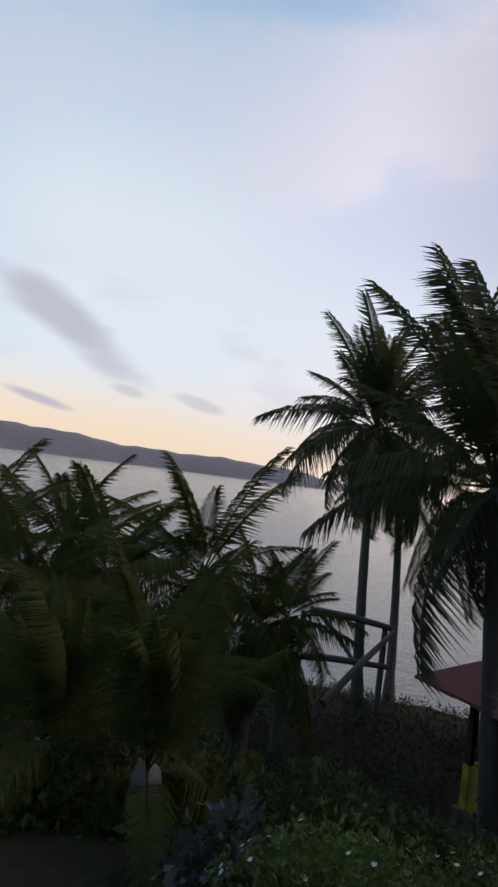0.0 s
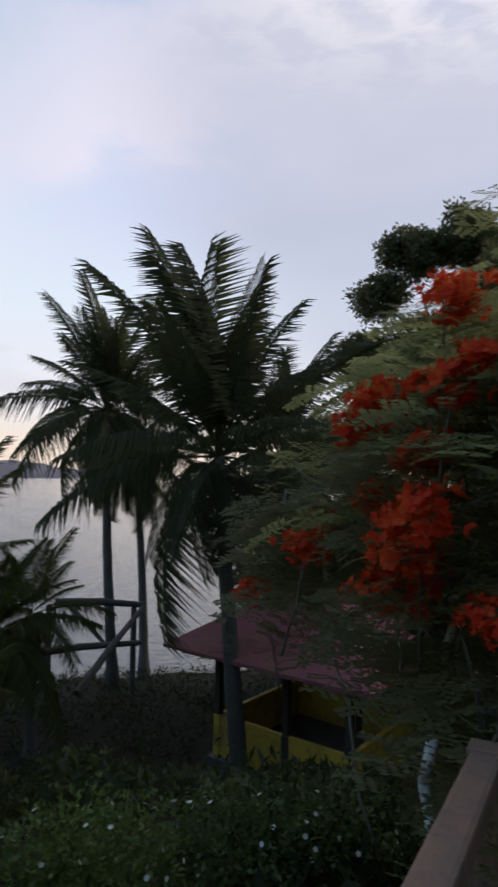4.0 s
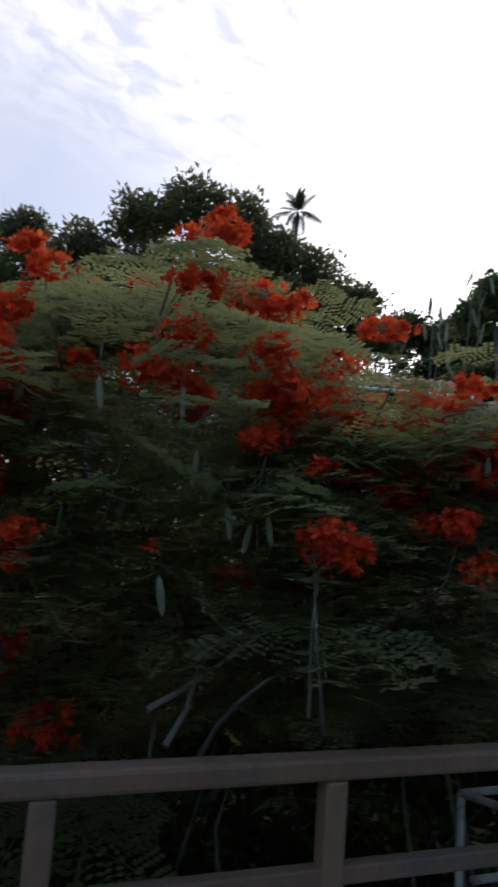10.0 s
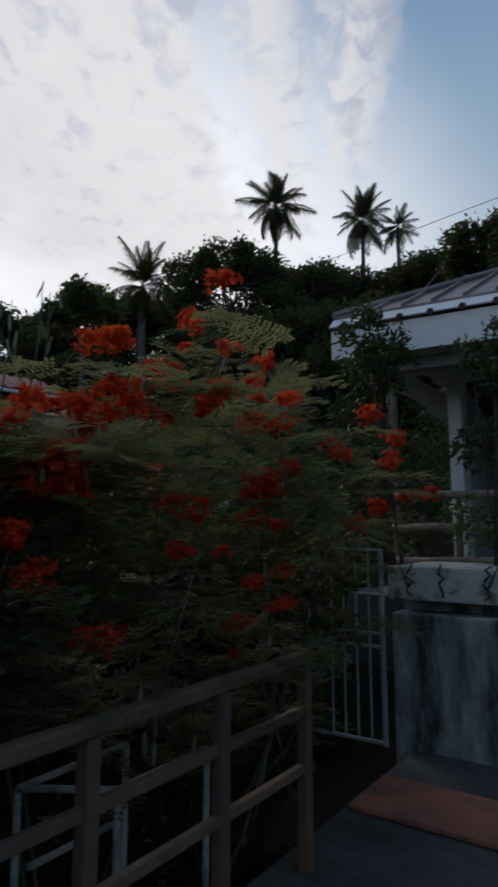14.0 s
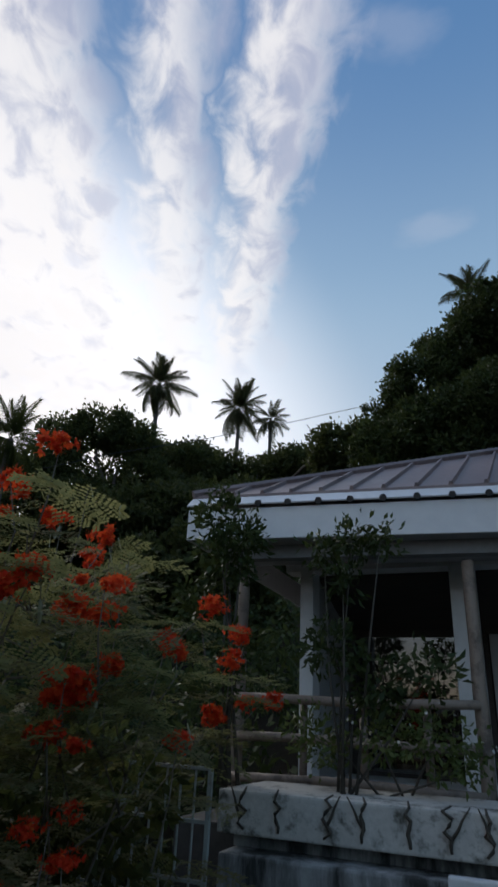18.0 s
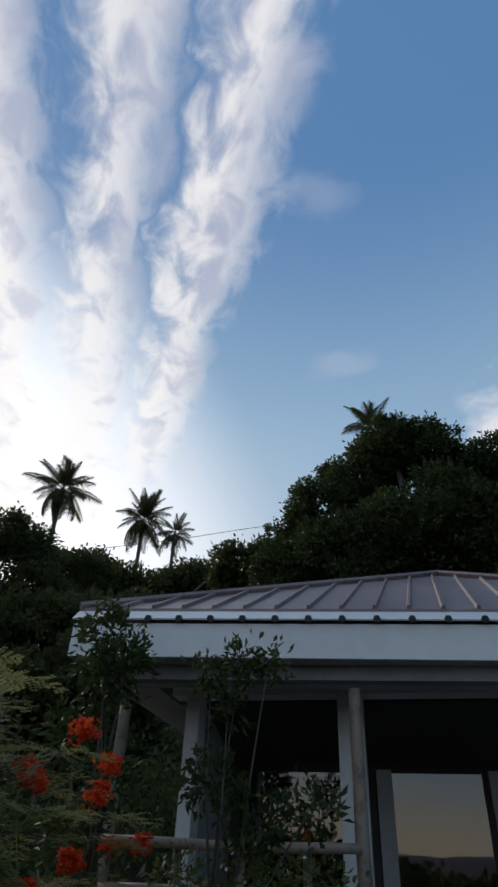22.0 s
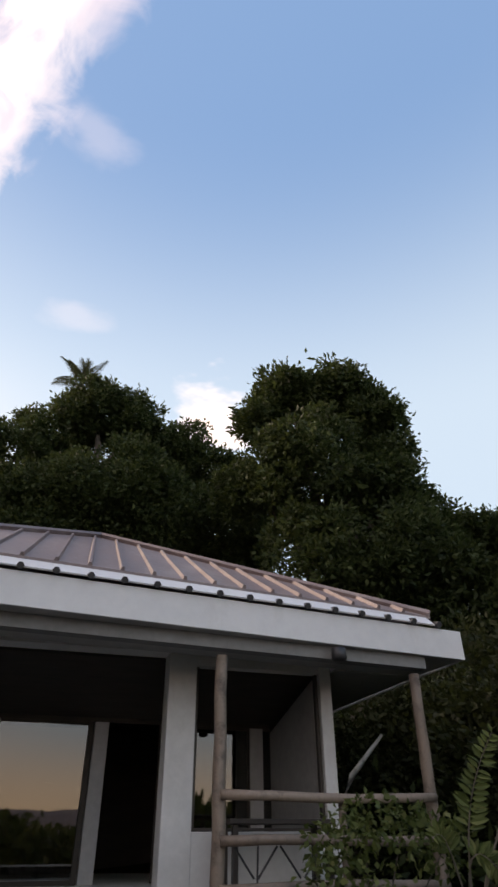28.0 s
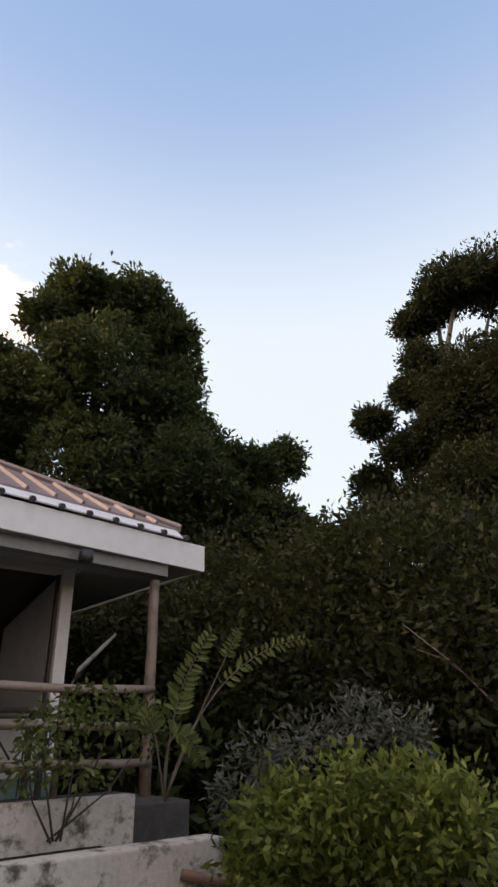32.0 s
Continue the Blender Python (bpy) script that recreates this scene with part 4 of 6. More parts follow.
def coconut(seed, crown, root, size=1.0, count=26, label="", mat=None, lean=0.0, upright=0, skirt=1.0):
    """A coconut palm: ringed leaning trunk, many fronds from upright to hanging, dry skirt and nuts."""
    rng = np.random.default_rng(seed)
    crown = Vector(crown)
    base = Vector((root[0], root[1], float(ground_height(root[0], root[1])) - 0.2))
    palm = thing("palm_tree", base, label, "palm tree")
    pts, rad = [], []
    for i in range(15):
        k = i / 14
        p = base.lerp(crown, k) + Vector((lean * math.sin(math.pi * k), 0.5 * lean * math.sin(math.pi * k), 0))
        pts.append(p)
        rad.append((0.2 - 0.08 * k + 0.1 * max(0, 0.12 - k) / 0.12) * (0.75 + 0.25 * size) * (1 + 0.06 * (i % 2)))
    under(part("trunk", pole(pts, rad, 10), M_PALMBARK, None, "", True), palm)
    for i in range(count):
        k = i / (count - 1)
        turn = i * 137.5 + rng.uniform(-14, 14)
        rise = 78 - 140 * k ** 1.1 + rng.uniform(-7, 7)
        kind = (int(rng.integers(3)), (0.25, 0.42, 0.55)[min(2, int(k * 3))], (0.35, 0.6, 0.85)[min(2, int(k * 3))])
        ob = new("frond", frond_kind(kind, mat or M_FROND))
        s = size * rng.uniform(0.75, 1.12) * (0.82 if k > 0.85 else 1) * (skirt if k > 0.3 else 1)
        m = Matrix.Translation(crown) @ Matrix.Rotation(radians(turn), 4, "Z") @ Matrix.Rotation(radians(-rise + 18), 4, "Y") @ Matrix.Rotation(rng.uniform(-0.5, 0.5), 4, "X")
        ob.matrix_basis = m @ Matrix.Diagonal((s, s, s, 1))
        under(ob, palm)
    for i in range(upright):
        ob = new("frond", frond_kind((i % 3, 0.25, 0.85), mat or M_FROND))
        s = size * rng.uniform(0.68, 0.9)
        m = Matrix.Translation(crown) @ Matrix.Rotation(i * 2.4 + rng.uniform(-0.3, 0.3), 4, "Z") @ Matrix.Rotation(radians(-rng.uniform(62, 84)), 4, "Y") @ Matrix.Rotation(rng.uniform(-0.8, 0.8), 4, "X")
        ob.matrix_basis = m @ Matrix.Diagonal((s, s, s, 1))
        under(ob, palm)
    for i in range(7):
        a = i * 0.9
        bm = bmesh.new()
        bmesh.ops.create_icosphere(bm, subdivisions=2, radius=0.13 * size)
        bmesh.ops.scale(bm, vec=(0.85, 0.85, 1.15), verts=bm.verts)
        bmesh.ops.translate(bm, vec=crown + Vector((0.26 * size * math.cos(a), 0.26 * size * math.sin(a), -0.3 * size - 0.06 * (i % 3))), verts=bm.verts)
        under(part("coconut", bm, M_TWIG, None, "", True), palm)
    return palm


# ---------------------------------------------------------------- palms towards the sea
LBL = "dark coconut palm with drooping fronds by the shore"
coconut(1, polar(-133.1, 6.0, 22.5), polar(-131.9, 0, 22.8)[:2], 1.04, 40, LBL, lean=0.3, upright=7)
coconut(2, polar(-130.5, 1.6, 25.0), polar(-129.3, 0, 24.4)[:2], 0.85, 24, LBL, lean=-0.3)
coconut(3, polar(-122.9, 2.0, 13.5), polar(-120.4, 0, 14.2)[:2], 1.2, 32, "tall coconut palm with pale hanging fronds beside the hut", lean=0.2, upright=6, skirt=0.74)
coconut(4, polar(-116.9, 3.0, 20.5), polar(-116.9, 0, 20.5)[:2], 0.9, 30, LBL, upright=2)
for i, (psi, el, d, s) in enumerate([(-146.9, -9.5, 10.5, 0.58), (-155.4, -10.5, 12.5, 0.66), (-161.9, -12.0, 9.0, 0.5), (-141.9, -13.5, 12.0, 0.56), (-167.9, -11.0, 11.0, 0.6), (-150.9, -19.0, 7.0, 0.48), (-138.9, -12.0, 17.0, 0.55), (-159.4, -8.0, 14.0, 0.6)]):
    coconut(10 + i, polar(psi, el, d), polar(psi + 0.5, 0, d)[:2], s, 20, "young coconut palm with arching dark green fronds", M_YOUNG)

coconut(18, polar(-149.4, -25.5, 4.6), polar(-149.4, 0, 4.8)[:2], 0.33, 7, "low young palm with upright sword-like fronds", M_YOUNG, upright=11)
coconut(19, polar(-158.9, -24.0, 5.2), polar(-158.9, 0, 5.4)[:2], 0.36, 9, "low young palm with upright sword-like fronds", M_YOUNG, upright=8)

# ---------------------------------------------------------------- trees on the hill
def lobes(*rows):
    """Rounded parts of a crown: bearing, height of the top edge in degrees, distance, radius, squash."""
    out = []
    for psi, top, d, r, squash in rows:
        el = top - math.degrees(0.88 * r * squash * math.cos(radians(top)) / d)
        out.append((polar(psi, el - 0.3, d), (0.88 * r, 0.88 * r, 0.88 * r * squash)))
    return out


FAR = dict(leaf=(0.24, 0.12), per_m2=60, spread=0.3)
broad_tree(31, lobes((-108.6, 19, 30, 1.6, 0.9), (-105.6, 22.6, 30, 2.0, 0.85), (-100.9, 23.7, 30, 2.1, 0.85), (-96.6, 19.9, 30, 2.6, 0.8), (-109.5, 13.9, 30, 2.0, 0.8), (-102.6, 15.9, 29, 3.2, 0.8), (-96.6, 15.9, 29, 3.2, 0.8), (-107, 11.4, 29, 2.6, 0.8)), 0.3, "spreading dark tree on the slope", mat=M_HILLTREE, core=0.5, **FAR)
broad_tree(43, lobes((-111, 6.4, 27, 3.0, 0.8), (-106, 9.4, 27, 3.2, 0.8), (-100.6, 9.9, 26, 3.4, 0.8), (-115, -0.6, 24, 2.4, 0.8), (-109, -0.6, 24, 2.8, 0.8), (-102.6, -0.1, 24, 3.0, 0.8), (-118.5, -4.6, 23, 1.5, 0.9), (-96.6, 12.9, 25, 3.4, 0.8), (-113, -8.6, 22.5, 1.7, 0.8), (-108, -8.6, 22.5, 1.9, 0.8), (-102.6, -9.1, 22, 1.9, 0.8), (-97, 4.5, 22, 2.4, 0.8), (-92, 3.5, 22, 2.4, 0.8), (-99.5, -2.5, 21, 1.8, 0.8), (-95, -3, 21, 1.9, 0.8), (-91, -4, 21, 1.9, 0.8), (-106, 1, 21.5, 1.9, 0.8), (-104, -3, 21, 1.7, 0.8)), 0.3, "low dark tree mass on the slope above the shore", mat=M_HILLTREE, core=0.5, **FAR)
broad_tree(32, lobes((-93.8, 24.9, 24, 1.2, 0.9), (-91.1, 22.4, 24, 1.5, 0.8), (-96.6, 20.9, 24, 1.6, 0.8), (-93.1, 19.9, 24, 2.0, 0.8), (-90.6, 15.4, 24, 2.6, 0.8), (-87.6, 18.9, 24, 2.2, 0.8), (-89.6, 10.4, 24, 2.6, 0.8), (-95.6, 11.9, 24, 2.6, 0.8), (-85.6, 11.9, 24, 2.6, 0.8)), 0.16, "small dark tree against bright sky", mat=M_HILLTREE, core=0.5, **FAR)
broad_tree(33, lobes((-88.4, 24.9, 20, 1.1, 0.8), (-84.1, 28.1, 20, 1.4, 0.8), (-78.8, 30.1, 20, 1.5, 0.8), (-75.1, 29.2, 20, 1.3, 0.8), (-71.6, 26.5, 20, 1.5, 0.8), (-80.6, 25.4, 20, 2.5, 0.8), (-67.4, 24.9, 21, 1.4, 0.8), (-64.1, 22.4, 21, 1.3, 0.8), (-61.6, 19.7, 21, 1.3, 0.8), (-73.6, 22.9, 20, 2.5, 0.8), (-68.1, 19.9, 21, 2.3, 0.8), (-85.6, 22.9, 20, 2.0, 0.8)), 0.3, "wide dark tree with open broken crown", mat=M_HILLTREE, leaf=(0.26, 0.12), per_m2=40, spread=0.42, core=0.3)
broad_tree(41, lobes((-27.1, 17.5, 19, 1.6, 0.8), (-23.6, 16.5, 19, 1.6, 0.8), (-20.1, 17.5, 20, 1.6, 0.8), (-31.1, 16, 19, 1.7, 0.8), (-29.1, 13, 19, 2.0, 0.8), (-24.1, 13, 19, 2.0, 0.8), (-32.1, 20.5, 22, 1.9, 0.8), (-28.1, 21.5, 22, 2.0, 0.8), (-24.1, 21.5, 22, 2.0, 0.8), (-20.1, 21.5, 22, 2.0, 0.8), (-36.1, 19.5, 22, 2.0, 0.8)), 0.16, "low dark tree beside the house", **FAR)
broad_tree(42, lobes((-50.6, 22.4, 25, 1.3, 0.8), (-47.6, 21.2, 25, 1.5, 0.8), (-45.1, 21.4, 25, 1.5, 0.8), (-53.6, 18.9, 25, 1.6, 0.8), (-49.6, 16.9, 24, 2.4, 0.8), (-43.1, 16, 24, 2.4, 0.8), (-36.1, 16, 24, 2.4, 0.8)), 0.16, "dark scrubby tree on the ridge", **FAR)
broad_tree(34, lobes((-58.6, 19.6, 27, 1.6, 0.7), (-55.1, 19.2, 27, 1.5, 0.7), (-52.1, 18.7, 26, 1.6, 0.7), (-56.6, 15.9, 26, 2.2, 0.7), (-52.6, 15.4, 25, 2.4, 0.8), (-46.6, 17.9, 24, 2.4, 0.8), (-41.1, 19, 24, 2.4, 0.8), (-59.6, 13.9, 25, 2.4, 0.8)), 0.16, "low dark tree on the ridge", **FAR)
broad_tree(35, lobes((-40.4, 25.6, 28, 1.7, 0.8), (-37.4, 26.8, 28, 1.8, 0.8), (-34.4, 25.8, 28, 1.8, 0.8), (-42.6, 22.5, 28, 1.8, 0.8), (-38.1, 22.5, 28, 3.0, 0.8), (-32.6, 23.5, 28, 2.2, 0.8), (-29.1, 24.6, 30, 2.2, 0.7)), 0.28, "round dark tree on the hillside", leaf=(0.22, 0.12), per_m2=48, spread=0.36, core=0.6)
broad_tree(36, lobes((-26.1, 24.3, 34, 2.6, 0.7), (-22.1, 24.2, 34, 2.6, 0.7), (-18.1, 24.7, 32, 2.3, 0.7), (-14.3, 26.4, 24, 1.5, 0.8), (-11.4, 27, 24, 1.5, 0.8), (-30.1, 24, 34, 2.5, 0.7)), 0.28, "dark tree row on the hill", **FAR)
NEAR = dict(leaf=(0.155, 0.07), per_m2=140, spread=0.2)
broad_tree(37, lobes((-8.4, 30.3, 17, 1.2, 0.8), (-5.6, 32.8, 17, 1.6, 0.8), (-2.4, 35.4, 17, 1.6, 0.8), (1.5, 37.6, 17, 1.7, 0.8), (4.9, 37, 17, 1.6, 0.8), (8.4, 34.8, 17, 1.7, 0.8), (11.4, 35, 17, 1.4, 0.8), (14.5, 32.3, 17, 1.5, 0.8), (3.9, 32, 16.5, 3.2, 0.8), (10.4, 31, 16, 2.8, 0.8), (-3.1, 29, 16.5, 2.8, 0.8), (15.4, 29, 16.5, 2.2, 0.9), (-8.6, 27, 17, 1.8, 0.8)), 0.4, "huge dense mango tree behind the house", mat=M_TREE2, **NEAR)
broad_tree(38, lobes((19.5, 37.8, 13.5, 1.0, 0.9), (22.2, 40.2, 13.5, 1.2, 0.8), (25.9, 40.8, 13.5, 1.4, 0.8), (28.9, 39.2, 13.5, 1.2, 0.8), (31.2, 36.7, 13.5, 1.1, 0.8), (32.5, 33.4, 13.5, 1.1, 0.8), (25.9, 36, 13, 2.4, 0.9), (19.4, 32.5, 13.5, 1.5, 0.8), (27.9, 30, 13, 2.4, 0.9), (34.3, 29.2, 14, 1.2, 0.8), (32.9, 25, 13.5, 2.0, 0.8)), 0.35, "tall leafy tree rising over the roof", mat=M_TREE2, **NEAR)
broad_tree(39, lobes((38.5, 25.6, 14, 0.8, 0.8), (41.3, 24.6, 14, 0.7, 0.9), (43.8, 25.6, 14.5, 0.65, 1.0), (41.4, 21, 14, 1.2, 0.8), (37.4, 22, 13.5, 1.7, 0.8), (45.5, 18.4, 15, 1.1, 0.8), (48.4, 17.8, 15, 1.2, 0.8), (42.9, 16, 14, 1.6, 0.8)), 0.2, "dark side tree at the yard's edge", mat=M_TREE2, **NEAR)
broad_tree(40, lobes((67.4, 40.2, 13, 1.4, 0.8), (63.4, 39.8, 13, 1.2, 0.8), (60.9, 38, 13, 0.8, 0.8), (58.5, 36, 13, 0.5, 0.8), (59.5, 33, 13, 0.8, 0.8), (57.1, 30, 13, 0.6, 0.7), (53.1, 27.4, 13, 0.42, 0.6), (65.4, 33, 12.5, 1.9, 0.9), (59.7, 27.6, 12.5, 1.0, 0.9), (55.9, 25.2, 13, 0.75, 0.7), (52.4, 22.3, 13, 0.5, 0.6), (60.9, 25, 12.5, 1.9, 0.9), (66.9, 32, 12.5, 2.2, 0.9), (63.9, 24, 12, 2.2, 0.9), (53.9, 21, 12.8, 1.2, 0.8)), 0.3, "feathery dark tree leaning over the yard", mat=M_SHADED_LEAF, leaf=(0.13, 0.05), per_m2=170, spread=0.18)
coconut(51, polar(-69.3, 27.7, 42), polar(-69.3, 0, 42)[:2], 0.5, 14, "small far palm above the trees", upright=9)
coconut(52, polar(-32.5, 28.9, 32), polar(-32.5, 0, 32)[:2], 0.54, 34, "tall palm on the ridge against the sky", upright=6)
coconut(53, polar(-24.3, 27.4, 36), polar(-24.3, 0, 36)[:2], 0.52, 34, "ridge palm with ragged crown", upright=8)
coconut(54, polar(-21, 26.6, 36), polar(-21, 0, 36)[:2], 0.38, 24, "ridge palm with ragged crown")
coconut(55, polar(-0.5, 36.6, 17.4), polar(0.3, 0, 18.0)[:2], 0.3, 22, "palm crown poking out of the mango tree", upright=5)
coconut(56, polar(-45.2, 22.1, 22), polar(-45.2, 0, 22)[:2], 0.42, 22, "young palm among the hillside scrub", M_YOUNG, upright=4)
coconut(57, polar(-96.1, 17.9, 13), polar(-96.1, 0, 13)[:2], 0.36, 16, "young palm with grey-green fronds behind the shrubs", M_YOUNG)
coconut(58, polar(-86.1, 15.9, 12), polar(-86.1, 0, 12)[:2], 0.36, 16, "young palm with grey-green fronds behind the shrubs", M_YOUNG)
coconut(59, polar(-100.1, 6.4, 10), polar(-100.1, 0, 10)[:2], 0.4, 14, "young palm with arched fronds beside the blossoms", M_YOUNG)
broad_tree(44, lobes((-50.9, 22.5, 17, 0.6, 0.8), (-48.8, 21.3, 17, 0.6, 0.7), (-52.8, 20.4, 17, 0.7, 0.8)), 0.07, "thin-stemmed small tree with open leafy tufts", leaf=(0.26, 0.13), per_m2=14, tuft=5, spread=0.25)


# ---------------------------------------------------------------- hillside scrub, one mass of leaves
def scrub():
    rng = np.random.default_rng(70)
    n = 5200
    psi = rng.uniform(-112, 72, n)
    r = 7.5 + 40 * rng.random(n) ** 1.6
    x, y = r * np.sin(np.radians(psi)), r * np.cos(np.radians(psi))
    free = ((psi > -93) | (r > 26)) & ~((x > -3.4) & (x < 5.0) & (y < 13.0)) & ~((np.hypot(x + 11.8, y - 6.5) < 2.6))
    psi, r, x, y = psi[free], r[free], x[free], y[free]
    z = ground_height(x, y)
    tall = 0.5 + 1.3 * rng.random(len(x)) ** 2 + 0.02 * r
    quads = []
    for k in range(22):
        lift = rng.random(len(x)) ** 0.7
        p = np.stack([x + rng.normal(0, 0.55, len(x)), y + rng.normal(0, 0.55, len(x)), z + tall * lift], 1)
        quads.append(leaf_quads(rng, p, 0.22, 0.09, np.array((0, 0, 0.45)), 0.9))
    ob = finish("undergrowth", quads_mesh("undergrowth", np.concatenate(quads)), M_TREE2)
    return tagged(ob, "dense dark green scrub covering the hillside", "undergrowth", kind="stuff")


def shore_scrub():
    rng = np.random.default_rng(71)
    n = 3600
    psi = rng.uniform(-172, -100, n)
    r = 5.5 + 21 * rng.random(n)
    x, y = r * np.sin(np.radians(psi)), r * np.cos(np.radians(psi))
    free = np.hypot(x + 14.4, y + 6.3) > 3.2
    x, y = x[free], y[free]
    z = ground_height(x, y)
    quads = []
    for k in range(9):
        p = np.stack([x + rng.normal(0, 0.3, len(x)), y + rng.normal(0, 0.3, len(x)), z + rng.random(len(x)) ** 1.5 * 0.3], 1)
        quads.append(leaf_quads(rng, p, 0.2, 0.05, np.array((0, 0, 0.5)), 0.8))
    ob = finish("ground_cover", quads_mesh("ground_cover", np.concatenate(quads)), M_SHADED_LEAF)
    return tagged(ob, "low dark plants and grass on the seaward slope", "ground cover", kind="stuff")


def low_cover():
    """Dark low plants on the strip just beyond the railing."""
    rng = np.random.default_rng(72)
    n = 2600
    psi = rng.uniform(-118, -20, n)
    r = 1.9 + 5.5 * rng.random(n)
    x, y = r * np.sin(np.radians(psi)), r * np.cos(np.radians(psi))
    free = (x < -1.8) & ~((x > -3.2) & (y > 4.0))
    x, y = x[free], y[free]
    z = ground_height(x, y)
    quads = []
    for k in range(10):
        p = np.stack([x + rng.normal(0, 0.12, len(x)), y + rng.normal(0, 0.12, len(x)), z + rng.random(len(x)) ** 1.3 * 0.4], 1)
        p[:, 0] = np.minimum(p[:, 0], -1.8)
        quads.append(leaf_quads(rng, p, 0.15, 0.06, np.array((0, 0, 0.4)), 0.9))
    ob = finish("ground_cover", quads_mesh("ground_cover", np.concatenate(quads)), M_SHADED_LEAF)
    return tagged(ob, "dark low plants on the ground below the railing", "ground cover", kind="stuff")


def back_wood():
    """Dark wood on the slope behind the terrace, which the porch glass mirrors."""
    rng = np.random.default_rng(73)
    n = 4200
    psi = rng.uniform(112, 180, n)
    r = 14 + 22 * rng.random(n)
    x, y = r * np.sin(np.radians(psi)), r * np.cos(np.radians(psi))
    z = ground_height(x, y)
    top = 1.9 + 0.7 * np.sin(psi * 0.21) + 0.7 * np.sin(psi * 0.53)
    quads = []
    for k in range(26):
        p = np.stack([x + rng.normal(0, 0.7, n), y + rng.normal(0, 0.7, n), z + (top - z) * rng.random(n) ** 0.6], 1)
        quads.append(leaf_quads(rng, p, 0.6, 0.32, np.array((0, 0, 0.2)), 0.9))
    ob = finish("wood", quads_mesh("wood", np.concatenate(quads)), M_TREE)
    return tagged(ob, "dark wood on the slope behind the terrace", "wood", kind="stuff")


scrub()
shore_scrub()
back_wood()
low_cover()


# ---------------------------------------------------------------- flowering shrubs beyond the railing
def feather_leaf(seed, length=0.28, pairs=6, leaflets=5):
    """One twice-feathered leaf along +x with small oval leaflets."""
    rng = np.random.default_rng(seed)
    quads = []
    rib = lambda t: np.array((length * t, 0, length * (0.18 * t - 0.38 * t * t)))
    for a, b in zip(np.linspace(0, 1, 5), np.linspace(0, 1, 5)[1:]):
        quads.append([rib(a) + (0, -0.0018, 0), rib(b) + (0, -0.0012, 0), rib(b) + (0, 0.0012, 0), rib(a) + (0, 0.0018, 0)])
    for i in range(pairs):
        t = 0.22 + 0.76 * i / (pairs - 1)
        reach = 0.098 * math.sin(math.pi * (0.25 + 0.6 * t)) * rng.uniform(0.85, 1.1)
        for s in (-1, 1):
            out = unit(np.array((0.55, s * 0.85, -0.18 + 0.15 * rng.normal())))
            for j in range(leaflets):
                p = rib(t) + out * reach * (j + 0.6) / leaflets
                for q in (-1, 1):
                    d = unit(np.cross(out, (0, 0, 1)) * q + out * 0.35 + np.array((0, 0, 0.1 * rng.normal())))
                    w = np.cross(d, (0, 0, 1.0)) * 0.0068
                    L = 0.022
                    quads.append([p, p + d * L * 0.45 + w, p + d * L, p + d * L * 0.45 - w])
    return np.array(quads)


def blossom_cluster(seed, radius=0.1, flowers=22):
    """A rounded head of small ruffled flowers with long stamens round a short spike."""
    rng = np.random.default_rng(seed)
    quads = []
    for i in range(flowers):
        d = unit(rng.normal(size=3) + np.array((0, 0, 0.4)))
        c = d * radius * rng.uniform(0.25, 0.9) * np.array((1.2, 1.2, 0.85))
        a = unit(np.cross(d, rng.normal(size=3)))
        b = np.cross(d, a)
        for k in range(5):
            t = 2 * math.pi * k / 5 + rng.uniform(-0.3, 0.3)
            o = unit(a * math.cos(t) + b * math.sin(t) + d * rng.uniform(0.1, 0.8))
            s = unit(np.cross(o, d)) * 0.013
            L = 0.03 * rng.uniform(0.75, 1.25)
            quads.append([c, c + o * L * 0.6 + s, c + o * L + d * 0.004, c + o * L * 0.6 - s])
        for k in range(3):
            o = unit(d + 0.45 * rng.normal(size=3))
            s = unit(np.cross(o, a)) * 0.0011
            quads.append([c - s, c + o * 0.042 - s, c + o * 0.042 + s, c + s])
    for i in range(10):
        d = unit(rng.normal(size=3))
        s = unit(np.cross(d, (0.3, 0.2, 1))) * 0.002
        quads.append([-s, d * radius * 0.8 - s, d * radius * 0.8 + s, s])
    return quads_mesh("flower_head", quads)


def pod_mesh():
    bm = bmesh.new()
    rows = []
    for t, w in ((0, 0.002), (0.12, 0.008), (0.5, 0.0105), (0.85, 0.008), (1, 0.002)):
        rows.append([bm.verts.new((x * w, y * 0.003, -0.1 * t)) for x, y in ((-1, 0), (0, -1), (1, 0), (0, 1))])
    for r, s in zip(rows, rows[1:]):
        for k in range(4):
            bm.faces.new((r[k], r[(k + 1) % 4], s[(k + 1) % 4], s[k]))
    mesh = bpy.data.meshes.new("pod")
    bm.to_mesh(mesh)
    bm.free()
    mesh.materials.append(M_POD)
    return mesh


LEAVES = [feather_leaf(s) for s in range(4)]
HEADS = [blossom_cluster(s, r, n) for s, r, n in ((0, 0.085, 24), (1, 0.1, 32), (2, 0.07, 18), (3, 0.11, 36), (4, 0.055, 12))]
for h in HEADS:
    h.materials.append(M_FLOWER)
POD = pod_mesh()
HEDGE_TOP = ([-124, -119, -115, -111, -106, -98, -88, -80, -68, -62, -56, -50, -42, -34, -28, -23, -19],
             [-13, -6, 1, 6, 11.5, 16, 18, 21, 16, 12, 10, 10, 12, 13, 10, 6, -2])


def near_side(psi):
    """How far the shrubs begin beyond the railing in that direction."""
    return np.minimum(1.5 / np.maximum(np.abs(np.sin(np.radians(psi))), 0.2), 4.5) + np.clip((-103 - psi) * 0.07, 0, 1.3)


